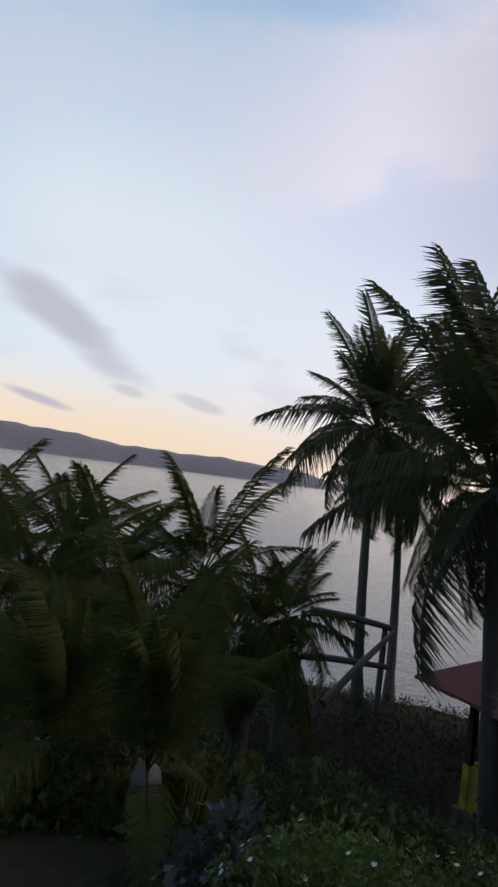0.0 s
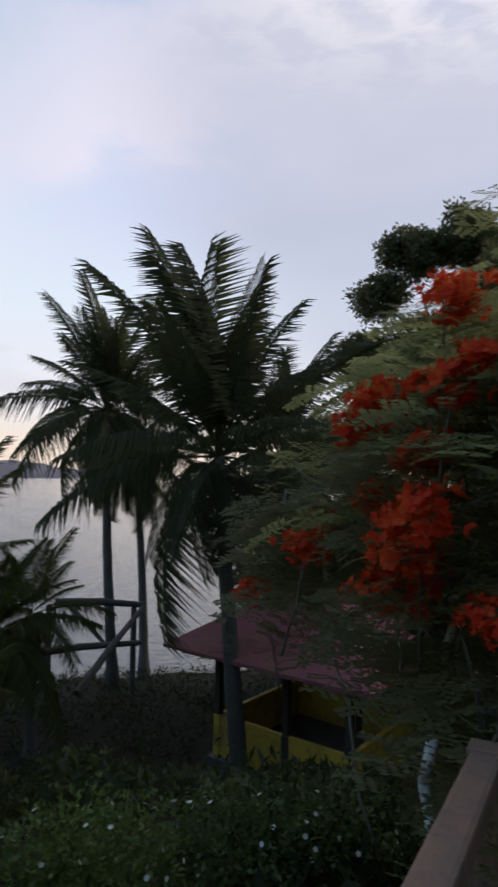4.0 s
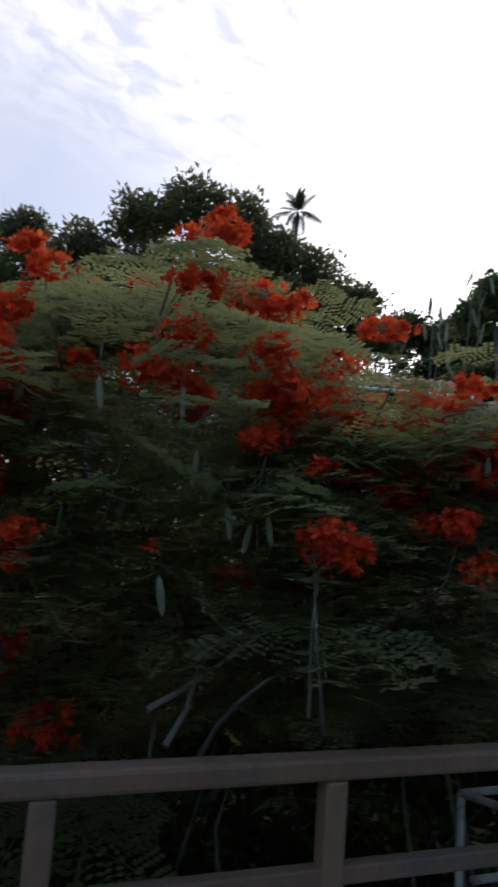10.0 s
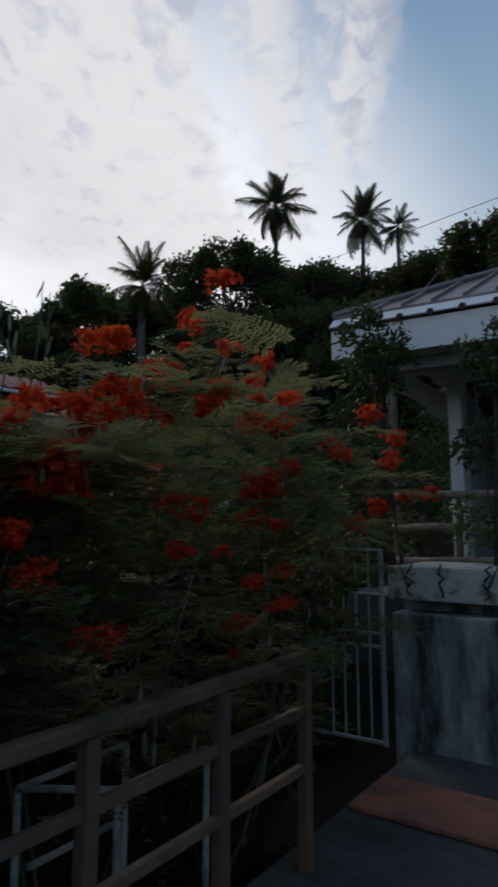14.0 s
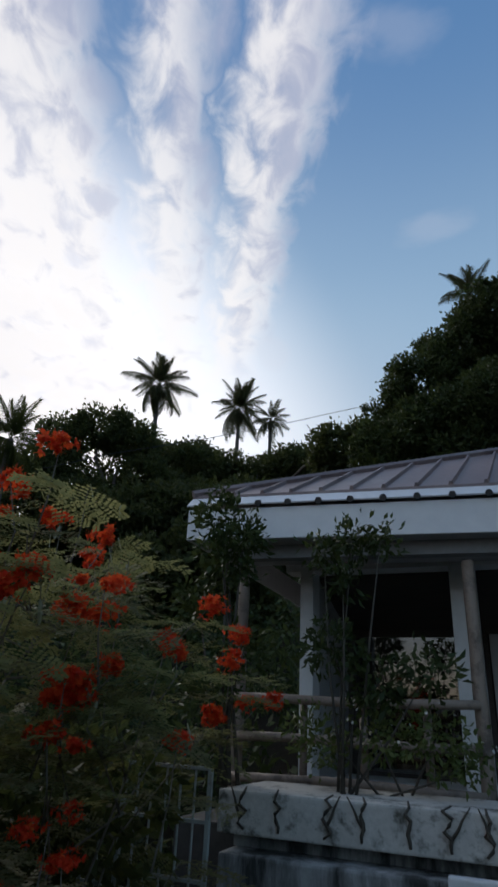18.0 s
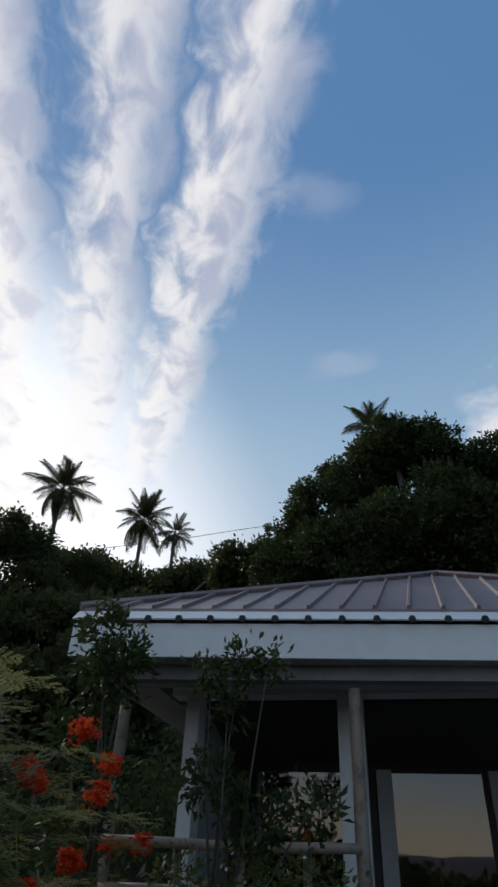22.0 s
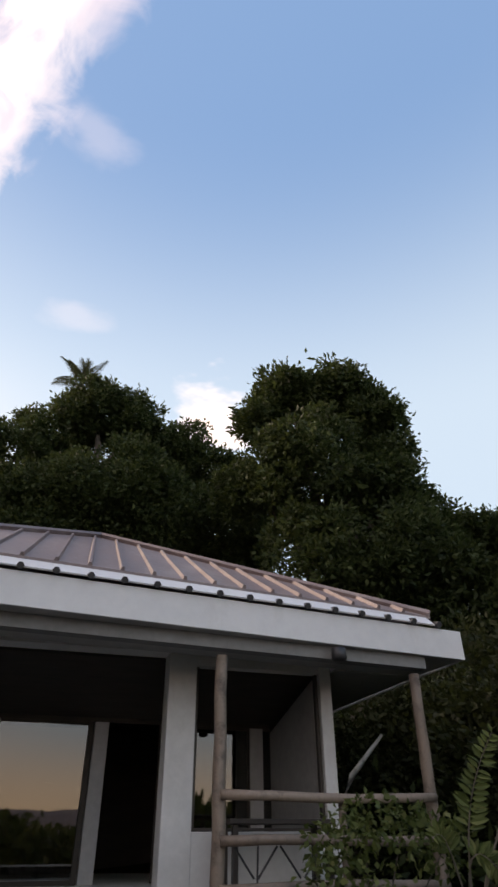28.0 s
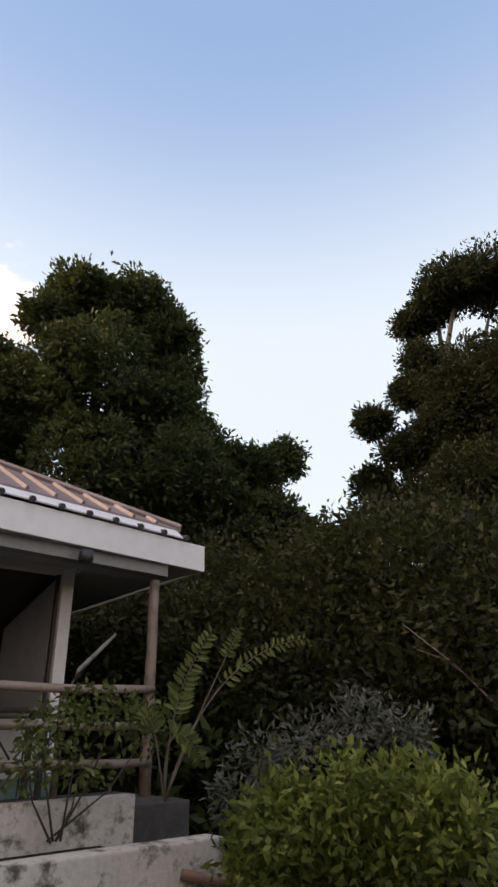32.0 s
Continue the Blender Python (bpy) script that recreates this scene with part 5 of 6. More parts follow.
def place_leaf(rng, leaf, at, out, size):
    """A leaf moved to a twig, pointing out and sagging."""
    x = unit(np.asarray(out, float))
    y = unit(np.cross((0, 0, 1.0), x) + 0.25 * rng.normal(size=3))
    z = np.cross(x, y)
    return at + leaf * size @ np.stack([x, y, z])


def flowering_shrubs():
    rng = np.random.default_rng(80)
    roots = [(-3.5, -1.0), (-2.5, -0.3), (-2.75, 0.35), (-2.4, 1.25), (-2.9, 2.15), (-2.55, 3.05), (-2.75, 3.85), (-3.9, 0.9), (-4.0, 2.6), (-3.9, -0.6)]
    label = "tall flowering shrub with feathery leaves, orange-red blossoms and flat pods"
    shrubs = [thing("flowering_shrub", (x, y, float(ground_height(x, y))), label, "shrub", "shrubs along the railing") for x, y in roots]
    leaves = [[] for _ in roots]
    mains = [[] for _ in roots]
    whorls = []
    for i in range(640):
        psi = rng.uniform(-118, -20)
        d = near_side(psi) + 0.25 + rng.uniform(0, 2.3) * rng.random() ** 0.4
        top = np.interp(psi, *HEDGE_TOP) - 1.5 + 2.2 * math.sin(psi * 0.9) + 1.8 * math.sin(psi * 0.37 + 2) + (rng.uniform(1, 6) if rng.random() < 0.12 else 0)
        if i % 3 == 0:
            el = top - rng.uniform(0, 3)
        else:
            el = rng.uniform(-9 if psi < -110 else -14 if psi < -104 else -25 if psi < -76 else -16, max(top, -9))
        if el > 12:
            d += 0.7
        p = polar(psi, el, d)
        if p[2] < float(ground_height(p[0], p[1])) + 0.25 or p[0] > -1.68 or (p[1] > 4.2 and p[0] > -3.2):
            continue
        whorls.append((p, psi, el, top, d))
    for p, psi, el, top, d in whorls:
        if psi > -50 and rng.random() < 0.62:
            continue
        k = int(np.argmin([math.hypot(p[0] - x, p[1] - y) for x, y in roots]))
        rx, ry = roots[k]
        tip = Vector(p)
        if len(mains[k]) < 7:
            base = Vector((rx + rng.normal(0, 0.2), ry + rng.normal(0, 0.2), float(ground_height(rx, ry)) - 0.05))
            mid = base.lerp(tip, 0.5) + Vector((rng.normal(0, 0.25), rng.normal(0, 0.25), 0.1))
            run = [base, base.lerp(mid, 0.5) + Vector(rng.normal(0, 0.06, 3)), mid, mid.lerp(tip, 0.5) + Vector(rng.normal(0, 0.06, 3)), tip]
            under(part("stem", pole(run, [0.014, 0.012, 0.009, 0.006, 0.003], 6), M_STEM, None, "", True), shrubs[k])
            mains[k] += run[1:4]
        else:
            near = min(mains[k], key=lambda q: (q - tip).length + max(0, q.z - tip.z))
            run = [near, near.lerp(tip, 0.5) + Vector(rng.normal(0, 0.07, 3)), tip]
            under(part("twig", pole(run, [0.007, 0.005, 0.003], 5), M_STEM, None, "", True), shrubs[k])
            mains[k].append(run[1])
        for j in range(int(rng.integers(7, 11))):
            a = j * 2.4 + rng.uniform(0, 0.8)
            out = np.array((math.cos(a), math.sin(a), rng.uniform(-0.2, 0.3)))
            at = p - np.array((0, 0, 1.0)) * 0.04 * j * rng.random()
            leaves[k].append(place_leaf(rng, LEAVES[int(rng.integers(4))], at, out, rng.uniform(0.85, 1.35)))
        high = top - el < 4.5
        if rng.random() < (0.08 if psi < -96 else 0.2 if high else 0.06):
            ob = new("flower_head", HEADS[int(rng.integers(5))])
            s = rng.uniform(0.8, 1.25)
            ob.matrix_basis = Matrix.LocRotScale(tip + Vector((rng.normal(0, 0.02), rng.normal(0, 0.02), 0.07)), Euler((rng.uniform(-0.4, 0.4), rng.uniform(-0.4, 0.4), rng.uniform(0, 6))), (s, s, s * rng.uniform(0.8, 1.1)))
            under(ob, shrubs[k])
        if rng.random() < 0.25:
            for q in range(int(rng.integers(1, 4))):
                ob = new("pod", POD)
                s = rng.uniform(0.8, 1.35)
                ob.matrix_basis = Matrix.LocRotScale(tip + Vector((rng.normal(0, 0.08), rng.normal(0, 0.08), rng.uniform(-0.02, 0.1))), Euler((rng.normal(0, 0.2), rng.normal(0, 0.2), rng.uniform(0, 6))), (s, s, s))
                under(ob, shrubs[k])
    # tall seeding spikes that stand over the rest
    for psi, el, d, n in ((-95.6, 27.5, 1.9, 2), (-52.1, 22.0, 3.2, 4), (-55.4, 21.0, 3.2, 5), (-56.1, 18.8, 3.2, 3), (-52.8, 23.0, 3.3, 2), (-35.5, 19.5, 4.2, 3), (-37.0, 16.0, 4.1, 4), (-33, 15.5, 4.3, 5)):
        p = Vector(polar(psi, el, d))
        k = int(np.argmin([math.hypot(p[0] - x, p[1] - y) for x, y in roots]))
        under(part("twig", pole([p - Vector((0.05, 0.03, 0.75)), p - Vector((0.01, 0, 0.3)), p], [0.006, 0.004, 0.002], 5), M_STEM, None, "", True), shrubs[k])
        for q in range(n):
            ob = new("pod", POD)
            ob.matrix_basis = Matrix.LocRotScale(p + Vector((rng.normal(0, 0.06), rng.normal(0, 0.06), -0.09 * q)), Euler((rng.normal(0, 0.3), rng.normal(0, 0.3), rng.uniform(0, 6))), (1, 1, 1))
            under(ob, shrubs[k])
    # flower heads that stand out, by direction and height
    seaward = ((-111.3, 4.3), (-107.7, 2.0), (-111.3, -1.7), (-107.4, -3.5), (-115.4, -6.4), (-119.6, -10.7), (-98.3, 8.7), (-106.4, 7.7), (-109, -10.3), (-94.1, -11.2), (-105.9, -7.7), (-98.0, 20.1), (-105.8, 15.1), (-100.0, 16.3))
    middle = ((-104.9, 9.6), (-107.4, 7.7), (-101.5, -11.3), (-97.3, -20.3), (-99.8, -19.1), (-86.3, 12.6), (-81.2, 12.4), (-78.3, 20.8), (-77.1, 16.2), (-89.9, 2.4), (-92.4, 14.4), (-88.5, 20.8), (-90.1, 15.4), (-88.4, 10.1), (-76.9, 26.1), (-74, 25.2), (-70.4, 19.6), (-71.7, 15.4))
    hillward = ((-64.4, 15.1), (-67.6, 11.6), (-68.3, 7.8), (-58.4, 17.6), (-55.8, 11.9), (-55.4, 5.2), (-53.2, -0.1), (-38.5, 16.5), (-41.8, 14.4), (-46.2, 13.7), (-48.8, 9.6), (-49.2, 4), (-56.2, 0.1), (-44.4, 18.9), (-40.2, 19.5), (-32.4, -6.7), (-34.5, 0.6), (-38.7, -1.7), (-36.9, 22.5))
    gateward = ((-36.9, 13.1), (-32.3, 11.4), (-49.2, 11.8), (-25.6, 9.9), (-23.0, 7.0), (-28.2, 5.7), (-30.8, 5.4), (-51.7, 7.6), (-25.0, 0.6), (-21.5, 1.6), (-51.8, 2.2), (-47.0, -8.9), (-34.6, -8.3), (-34.2, -12.2), (-49.1, 17.8), (-33.9, 9.4), (-33.6, 3.5), (-38.1, 10.9), (-42.5, 10.9), (-23.9, 4.9), (-27.6, -1.4))
    loose = []
    for i in range(26):
        psi = rng.uniform(-98, -28)
        top = float(np.interp(psi, *HEDGE_TOP))
        loose.append((psi, top + rng.uniform(-11, 3) if i % 4 else rng.uniform(-10, 4)))
    for psi, el in (*seaward, *middle, *hillward, *gateward, *loose):
        p = Vector(polar(psi, el, near_side(psi) + (rng.uniform(-0.25, 0.1) if psi < -103 else rng.uniform(-0.05, 0.12) if el < 0 else rng.uniform(0.25, 0.65))))
        k = int(np.argmin([math.hypot(p[0] - x, p[1] - y) for x, y in roots]))
        for q in range(2):
            ob = new("flower_head", HEADS[(q * 2 + int(abs(psi))) % 4])
            s = rng.uniform(0.65, 0.95) * (1.05 if psi < -103 else 0.75 if el < 0 else 1)
            ob.matrix_basis = Matrix.LocRotScale(p + Vector((rng.normal(0, 0.05), rng.normal(0, 0.05), rng.normal(0, 0.02))), Euler((0.2, 0.1, psi + q)), (s, s, s * 0.9))
            under(ob, shrubs[k])
        low = p - Vector((rng.normal(0.1, 0.12), rng.normal(0, 0.12), rng.uniform(0.25, 0.5)))
        under(part("twig", pole([low, low.lerp(p, 0.5) + Vector((rng.normal(0, 0.03), rng.normal(0, 0.03), 0)), p], [0.005, 0.004, 0.002], 5), M_STEM, None, "", True), shrubs[k])
        for j in range(6):
            a = j * 1.1 + rng.uniform(0, 0.8)
            leaves[k].append(place_leaf(rng, LEAVES[j % 4], np.array(low.lerp(p, 0.5)), np.array((math.cos(a), math.sin(a), 0.1)), 1.1))
    # large ripe pods that hang in front
    for psi, el in ((-73.6, -1.8), (-70.3, -2.3), (-83.5, 9.2), (-51.0, -5), (-54.9, -12), (-71.8, -3), (-51.3, 4.4), (-51.6, -5), (-39.8, -14.6), (-39.0, -19), (-102.4, 6.6), (-90.6, 7), (-43.2, -15), (-42.1, -19.4), (-36.2, 9), (-77.5, 9.1)):
        p = Vector(polar(psi, el, near_side(psi) + 0.2))
        k = int(np.argmin([math.hypot(p[0] - x, p[1] - y) for x, y in roots]))
        top = p + Vector((0, 0, 0.08))
        under(part("twig", pole([top + Vector((-0.12, 0.05, 0.14)), top + Vector((-0.02, 0, 0.1)), top], [0.004, 0.003, 0.0015], 5), M_STEM, None, "", True), shrubs[k])
        ob = new("pod", POD)
        ob.matrix_basis = Matrix.LocRotScale(top, Euler((rng.normal(0, 0.12), rng.normal(0, 0.12), math.radians(-psi))), (0.85, 0.85, 0.95))
        under(ob, shrubs[k])
    # one tall head on its own stalk
    p = Vector(polar(-98.7, 25.6, 1.75))
    ob = new("flower_head", HEADS[3])
    ob.matrix_basis = Matrix.LocRotScale(p, Euler((0.1, 0.1, 0)), (0.8, 0.8, 0.62))
    under(ob, shrubs[2])
    low = p - Vector((0.08, -0.05, 0.6))
    under(part("twig", pole([low, low.lerp(p, 0.5) + Vector((0.05, 0.02, 0)), p], [0.009, 0.007, 0.004], 6), M_STEM, None, "", True), shrubs[2])
    for j in range(16):
        a = j * 2.4
        leaves[2].append(place_leaf(rng, LEAVES[j % 4], np.array(low.lerp(p, 0.3 + 0.035 * j)), np.array((math.cos(a), math.sin(a), 0.2)), 0.9))
    for k, shrub in enumerate(shrubs):
        if k == 5:
            for rows in (((-78.0, -16.9), (-75.4, -14.9), (-72.8, -12.6), (-70.5, -10.5), (-68.5, -9.3)), ((-76.6, -19.6), (-75.4, -16.9), (-75.0, -14.2), (-73.7, -11.2), (-72.1, -9.6)), ((-74.3, -20.3), (-73.3, -18.1), (-72.0, -16.2), (-69.6, -14.2), (-67.8, -13))):
                pts = [Vector(polar(a, e, 1.75 + 0.1 * math.sin(a))) for a, e in rows]
                under(part("branch", pole(pts, [0.01, 0.008, 0.007, 0.005, 0.003], 7), M_STEM, None, "pale bare branch", True), shrub)
            for rows in (((-86.8, -13.6), (-85.7, -17.1), (-83.2, -20.2)), ((-81.6, -19.2), (-81.6, -22), (-81.7, -25.8)), ((-77.5, -16), (-77.8, -20), (-77.3, -24))):
                pts = [Vector(polar(a, e, 2.0)) for a, e in rows]
                under(part("branch", pole(pts, [0.005, 0.007, 0.009], 6), M_STEM, None, "", True), shrub)
        if leaves[k]:
            under(finish("foliage", quads_mesh("foliage", np.concatenate(leaves[k])), M_SHRUB), shrub)


flowering_shrubs()


# ---------------------------------------------------------------- garden bushes
def bush(seed, blobs, label, mat, leaf=(0.07, 0.035), per_m2=700, root=None, flowers=0, name="bush", stem=0.012, tuft=6, spread=0.1, petal=None, petal_size=1.0):
    rng = np.random.default_rng(seed)
    mid = np.mean([np.asarray(c) for c, _ in blobs], 0)
    x, y, z = root if root is not None else (mid[0], mid[1], float(ground_height(mid[0], mid[1])))
    b = thing(name, (x, y, z), label, "bush")
    for c, r in blobs:
        c = Vector(np.asarray(c, float))
        base = Vector((x + rng.normal(0, 0.04), y + rng.normal(0, 0.04), z - 0.02))
        m = base.lerp(c, 0.5) + Vector(rng.normal(0, 0.05, 3))
        under(part("stem", pole([base, m, c], [stem * 0.8, stem * 0.55, stem * 0.25], 6), M_TWIG, None, "", True), b)
    quads = []
    for c, r in blobs:
        c, r = np.asarray(c, float), np.asarray(r, float) * np.ones(3)
        n = int(4 * math.pi * np.prod(r) ** (2 / 3) * per_m2 / tuft)
        e = unit(rng.normal(size=(n, 3)))
        p = c + e * r * np.where(rng.random((n, 1)) < 0.7, rng.uniform(0.7, 1.05, (n, 1)), rng.uniform(0.1, 0.7, (n, 1)))
        quads.append(leaf_quads(rng, np.repeat(p, tuft, 0) + rng.normal(size=(n * tuft, 3)) * spread * 0.4, leaf[0], leaf[1], np.repeat(e, tuft, 0), 0.8))
    under(finish("foliage", quads_mesh("foliage", np.concatenate(quads)), mat), b)
    for i in range(flowers):
        c, r = blobs[int(rng.integers(len(blobs)))]
        e = unit(rng.normal(size=3) * (1, 1, 0.6) + (0, 0, 0.8))
        p = np.asarray(c) + e * np.asarray(r) * 1.08
        a = unit(np.cross(e, (1, 0.2, 0)))
        f = np.cross(e, a)
        q = []
        for k in range(5):
            o = a * math.cos(k * 1.257) + f * math.sin(k * 1.257) + e * 0.2
            s = np.cross(o, e) * 0.014 * petal_size
            q.append([p, p + o * 0.02 * petal_size + s, p + o * 0.033 * petal_size, p + o * 0.02 * petal_size - s])
        under(finish("blossom", quads_mesh("blossom", q), petal or M_WHITEFLOWER), b)
    return b


def at(x, y, z, r, squash=0.9):
    return ((x, y, z), (r, r, r * squash))


def around(*rows):
    return [(polar(p, e, d), (r, r, r * s)) for p, e, d, r, s in rows]


# Filler shrubs added behind the blossoms to block sky light and darken gaps
for i, psi in enumerate((-99, -92, -85, -78, -71, -64, -57, -50, -43, -36)):
    bush(90 + i, around((psi, -15, 4.6, 0.62, 0.9), (psi + 3, -6, 4.8, 0.66, 0.9)), "dense dark green filler shrub added behind the blossoms to block the sky", M_TREE, leaf=(0.13, 0.055), per_m2=260, stem=0.03)
bush(101, around((-133.9, -31, 3.3, 0.36, 0.8), (-130.4, -31.5, 3.3, 0.34, 0.8), (-137.4, -33, 3.2, 0.34, 0.8)), "rounded yellow-green garden bush dotted with white flowers", M_BRIGHT, flowers=44, petal_size=0.5, leaf=(0.05, 0.026), per_m2=1100)
bush(102, around((-123.9, -30.5, 3.6, 0.34, 0.8), (-119.9, -30, 3.6, 0.36, 0.8), (-115.9, -29.5, 3.7, 0.36, 0.8), (-111.9, -29, 3.8, 0.34, 0.8), (-107.4, -31, 3.9, 0.34, 0.8)), "low green bush with small white flowers", M_BUSH, flowers=52, petal_size=0.5, leaf=(0.05, 0.026), per_m2=1000)
bush(103, around((-140.9, -30.5, 3.7, 0.26, 1.1), (-142.9, -32, 3.6, 0.24, 1.0)), "grey-green broad-leaved garden bush", M_GREYLEAF, leaf=(0.11, 0.055), per_m2=300)
bush(104, around((-150.9, -27, 5.2, 0.6, 0.8), (-157.9, -29, 5.0, 0.6, 0.8), (-144.9, -27, 6.0, 0.7, 0.7)), "dark leafy bush below the young palms", M_TREE, leaf=(0.14, 0.06), per_m2=260)
bush(105, around((-125.9, -29, 6.0, 0.7, 0.6), (-118.9, -30, 5.8, 0.7, 0.6), (-133.9, -27, 7.0, 0.8, 0.6)), "dark rounded bush on the slope", M_TREE, leaf=(0.12, 0.06), per_m2=260)

# shrubs in the planter before the porch
bush(111, [at(-2.2, 5.2, 2.9, 0.26), at(-2.32, 5.25, 3.25, 0.2), at(-2.05, 5.2, 3.05, 0.2), at(-2.42, 5.2, 2.5, 0.2), at(-2.0, 5.2, 2.15, 0.17), at(-2.25, 5.2, 1.85, 0.25), at(-2.3, 5.3, 3.5, 0.1)], "tall slender shrub reaching the eave", M_TREE2, leaf=(0.085, 0.034), per_m2=620, root=(-2.1, 5.2, 1.245), stem=0.022)
bush(112, [at(-1.12, 5.2, 3.0, 0.16), at(-0.9, 5.2, 2.98, 0.13), at(-1.35, 5.2, 2.92, 0.14), at(-1.2, 5.2, 2.7, 0.16), at(-1.3, 5.2, 2.2, 0.2), at(-0.95, 5.2, 1.95, 0.2), at(-0.6, 5.25, 2.05, 0.16)], "slender leafy shrub with upright twigs", M_TREE2, leaf=(0.085, 0.034), per_m2=560, root=(-1.2, 5.15, 1.245), stem=0.016)
bush(113, [at(-1.0, 5.3, 1.62, 0.24), at(-0.6, 5.35, 1.6, 0.24), at(-1.45, 5.3, 1.58, 0.22), at(-0.35, 5.3, 1.48, 0.16)], "dense green potted bush with tiny white flowers", M_BUSH, leaf=(0.06, 0.03), per_m2=520, root=(-0.9, 5.3, 1.245), flowers=40, petal_size=0.4)
bush(114, [at(2.5, 5.4, 1.5, 0.22), at(2.7, 5.35, 1.68, 0.2), at(2.95, 5.25, 1.6, 0.22), at(2.35, 5.4, 1.3, 0.18), at(3.2, 5.1, 1.5, 0.2), at(2.75, 5.35, 1.25, 0.2)], "leafy rose bush with thin stems on the ledge", M_BUSH, leaf=(0.07, 0.04), per_m2=380, root=(2.6, 5.3, 0.8), stem=0.012)
# bare twigs that hang over the ledge
twigs = thing("bare_twigs", (-1.0, 4.68, 1.05), "thin dark bare twigs growing out of the ledge", "twigs")
rng = np.random.default_rng(117)
for x, fork in ((-1.76, -0.05), (-1.52, 0.0), (-1.2, 0.06), (-0.98, -0.07), (-0.72, 0.0), (-0.5, 0.08), (-0.28, -0.05), (0.15, 0.0)):
    pts = [(x + 0.02 * math.sin(9 * x), 4.78, 1.262)]
    for q in range(1, 8):
        pts.append((x + 0.018 * math.sin(1.9 * q + 7 * x) + 0.01 * rng.normal(), 4.706 + 0.004 * (q % 2), 1.272 - 0.034 * q))
    under(part("twig", pole(pts, [0.006, 0.009, 0.011, 0.012, 0.012, 0.012, 0.01, 0.008], 7), M_TWIG, None, "", True), twigs)
    if fork:
        a = Vector(pts[5])
        under(part("twig", pole([a, a + Vector((fork * 0.5, 0, 0.05)), a + Vector((fork * 0.8, 0, 0.1)), a + Vector((fork * 1.4, 0.003, 0.165))], [0.01, 0.009, 0.007, 0.004], 7), M_TWIG, None, "", True), twigs)


def comb_plant():
    """A plant with long arching stems set with two rows of narrow leaves."""
    rng = np.random.default_rng(120)
    p = thing("arching_plant", (3.35, 4.95, 0.8), "light green plant with arching comb-like leaf sprays", "plant")
    sprays = (((3.25, 4.95, 1.0), (3.21, 4.89, 1.58), (3.29, 4.84, 1.86), (3.48, 4.7, 2.2), 0.15, 0.4),
              ((3.25, 4.95, 1.0), (3.4, 4.75, 1.8), (3.75, 4.48, 2.1), (4.06, 4.19, 2.14), 0.1, 0.45),
              ((3.25, 4.95, 1.0), (3.45, 4.72, 1.75), (3.58, 4.62, 2.0), (3.66, 4.56, 2.23), 0.085, 0.7),
              ((3.25, 4.95, 1.0), (3.17, 4.91, 1.6), (3.33, 4.81, 1.5), (3.42, 4.74, 1.27), 0.13, 0.45),
              ((3.25, 4.95, 1.0), (3.1, 4.88, 1.45), (3.02, 4.8, 1.62), (2.9, 4.75, 1.55), 0.12, 0.5))
    for p0, p1, p2, p3, size, bare in sprays:
        c = [Vector(q) for q in (p0, p1, p2, p3)]
        run = lambda t: c[0] * (1 - t) ** 3 + c[1] * 3 * t * (1 - t) ** 2 + c[2] * 3 * t * t * (1 - t) + c[3] * t ** 3
        pts = [run(i / 12) for i in range(13)]
        under(part("stem", pole(pts, [0.009 * (1 - 0.065 * i) for i in range(13)], 6), M_STEM, None, "", True), p)
        quads = []
        n = int((1 - bare) * 62)
        for i in range(n):
            t = bare + (1 - bare) * i / (n - 1)
            q, d = np.array(run(t)), unit(np.array(run(min(1, t + 0.03)) - run(t - 0.03)))
            s = 1 if i % 2 else -1
            o = unit(unit(np.cross(d, (-0.55, -0.75, 0.25))) * s + d * 0.5 + 0.15 * rng.normal(size=3))
            w = unit(np.cross(o, (-0.5, -0.7, 0.3) + 0.4 * rng.normal(size=3)))
            up = np.cross(w, o)
            L = 0.82 * size * (1.1 - 0.5 * (i / n) ** 2) * rng.uniform(0.85, 1.1)
            W = L * 0.21
            quads.append([q, q + o * L * 0.35 + w * W + up * 0.006, q + o * L * 0.75 + w * W * 0.7 - up * 0.004, q + o * L - up * 0.015])
            quads.append([q, q + o * L - up * 0.015, q + o * L * 0.75 - w * W * 0.7 - up * 0.004, q + o * L * 0.35 - w * W + up * 0.006])
        under(finish("leaves", quads_mesh("leaves", quads), M_BUSH), p)
    return p


comb_plant()
bush(121, [at(3.35, 3.75, 0.95, 0.3), at(3.6, 3.5, 1.05, 0.32), at(3.85, 3.15, 1.0, 0.34), at(3.3, 3.9, 0.65, 0.28), at(3.95, 2.85, 0.95, 0.3), at(3.65, 3.45, 0.65, 0.3)], "bright yellow-green drooping bush on the terrace edge", M_BRIGHT, leaf=(0.085, 0.036), per_m2=800, root=(3.6, 3.5, 0.0), stem=0.014)
bush(122, [at(3.42, 4.05, 1.3, 0.2), at(3.65, 3.85, 1.38, 0.2), at(3.95, 3.55, 1.5, 0.22), at(4.1, 3.3, 1.42, 0.18), at(3.25, 4.15, 1.05, 0.16)], "grey-green feathery bush behind the bright one", M_GREYLEAF, leaf=(0.075, 0.02), per_m2=700, root=(3.8, 3.8, 0.0), stem=0.014)

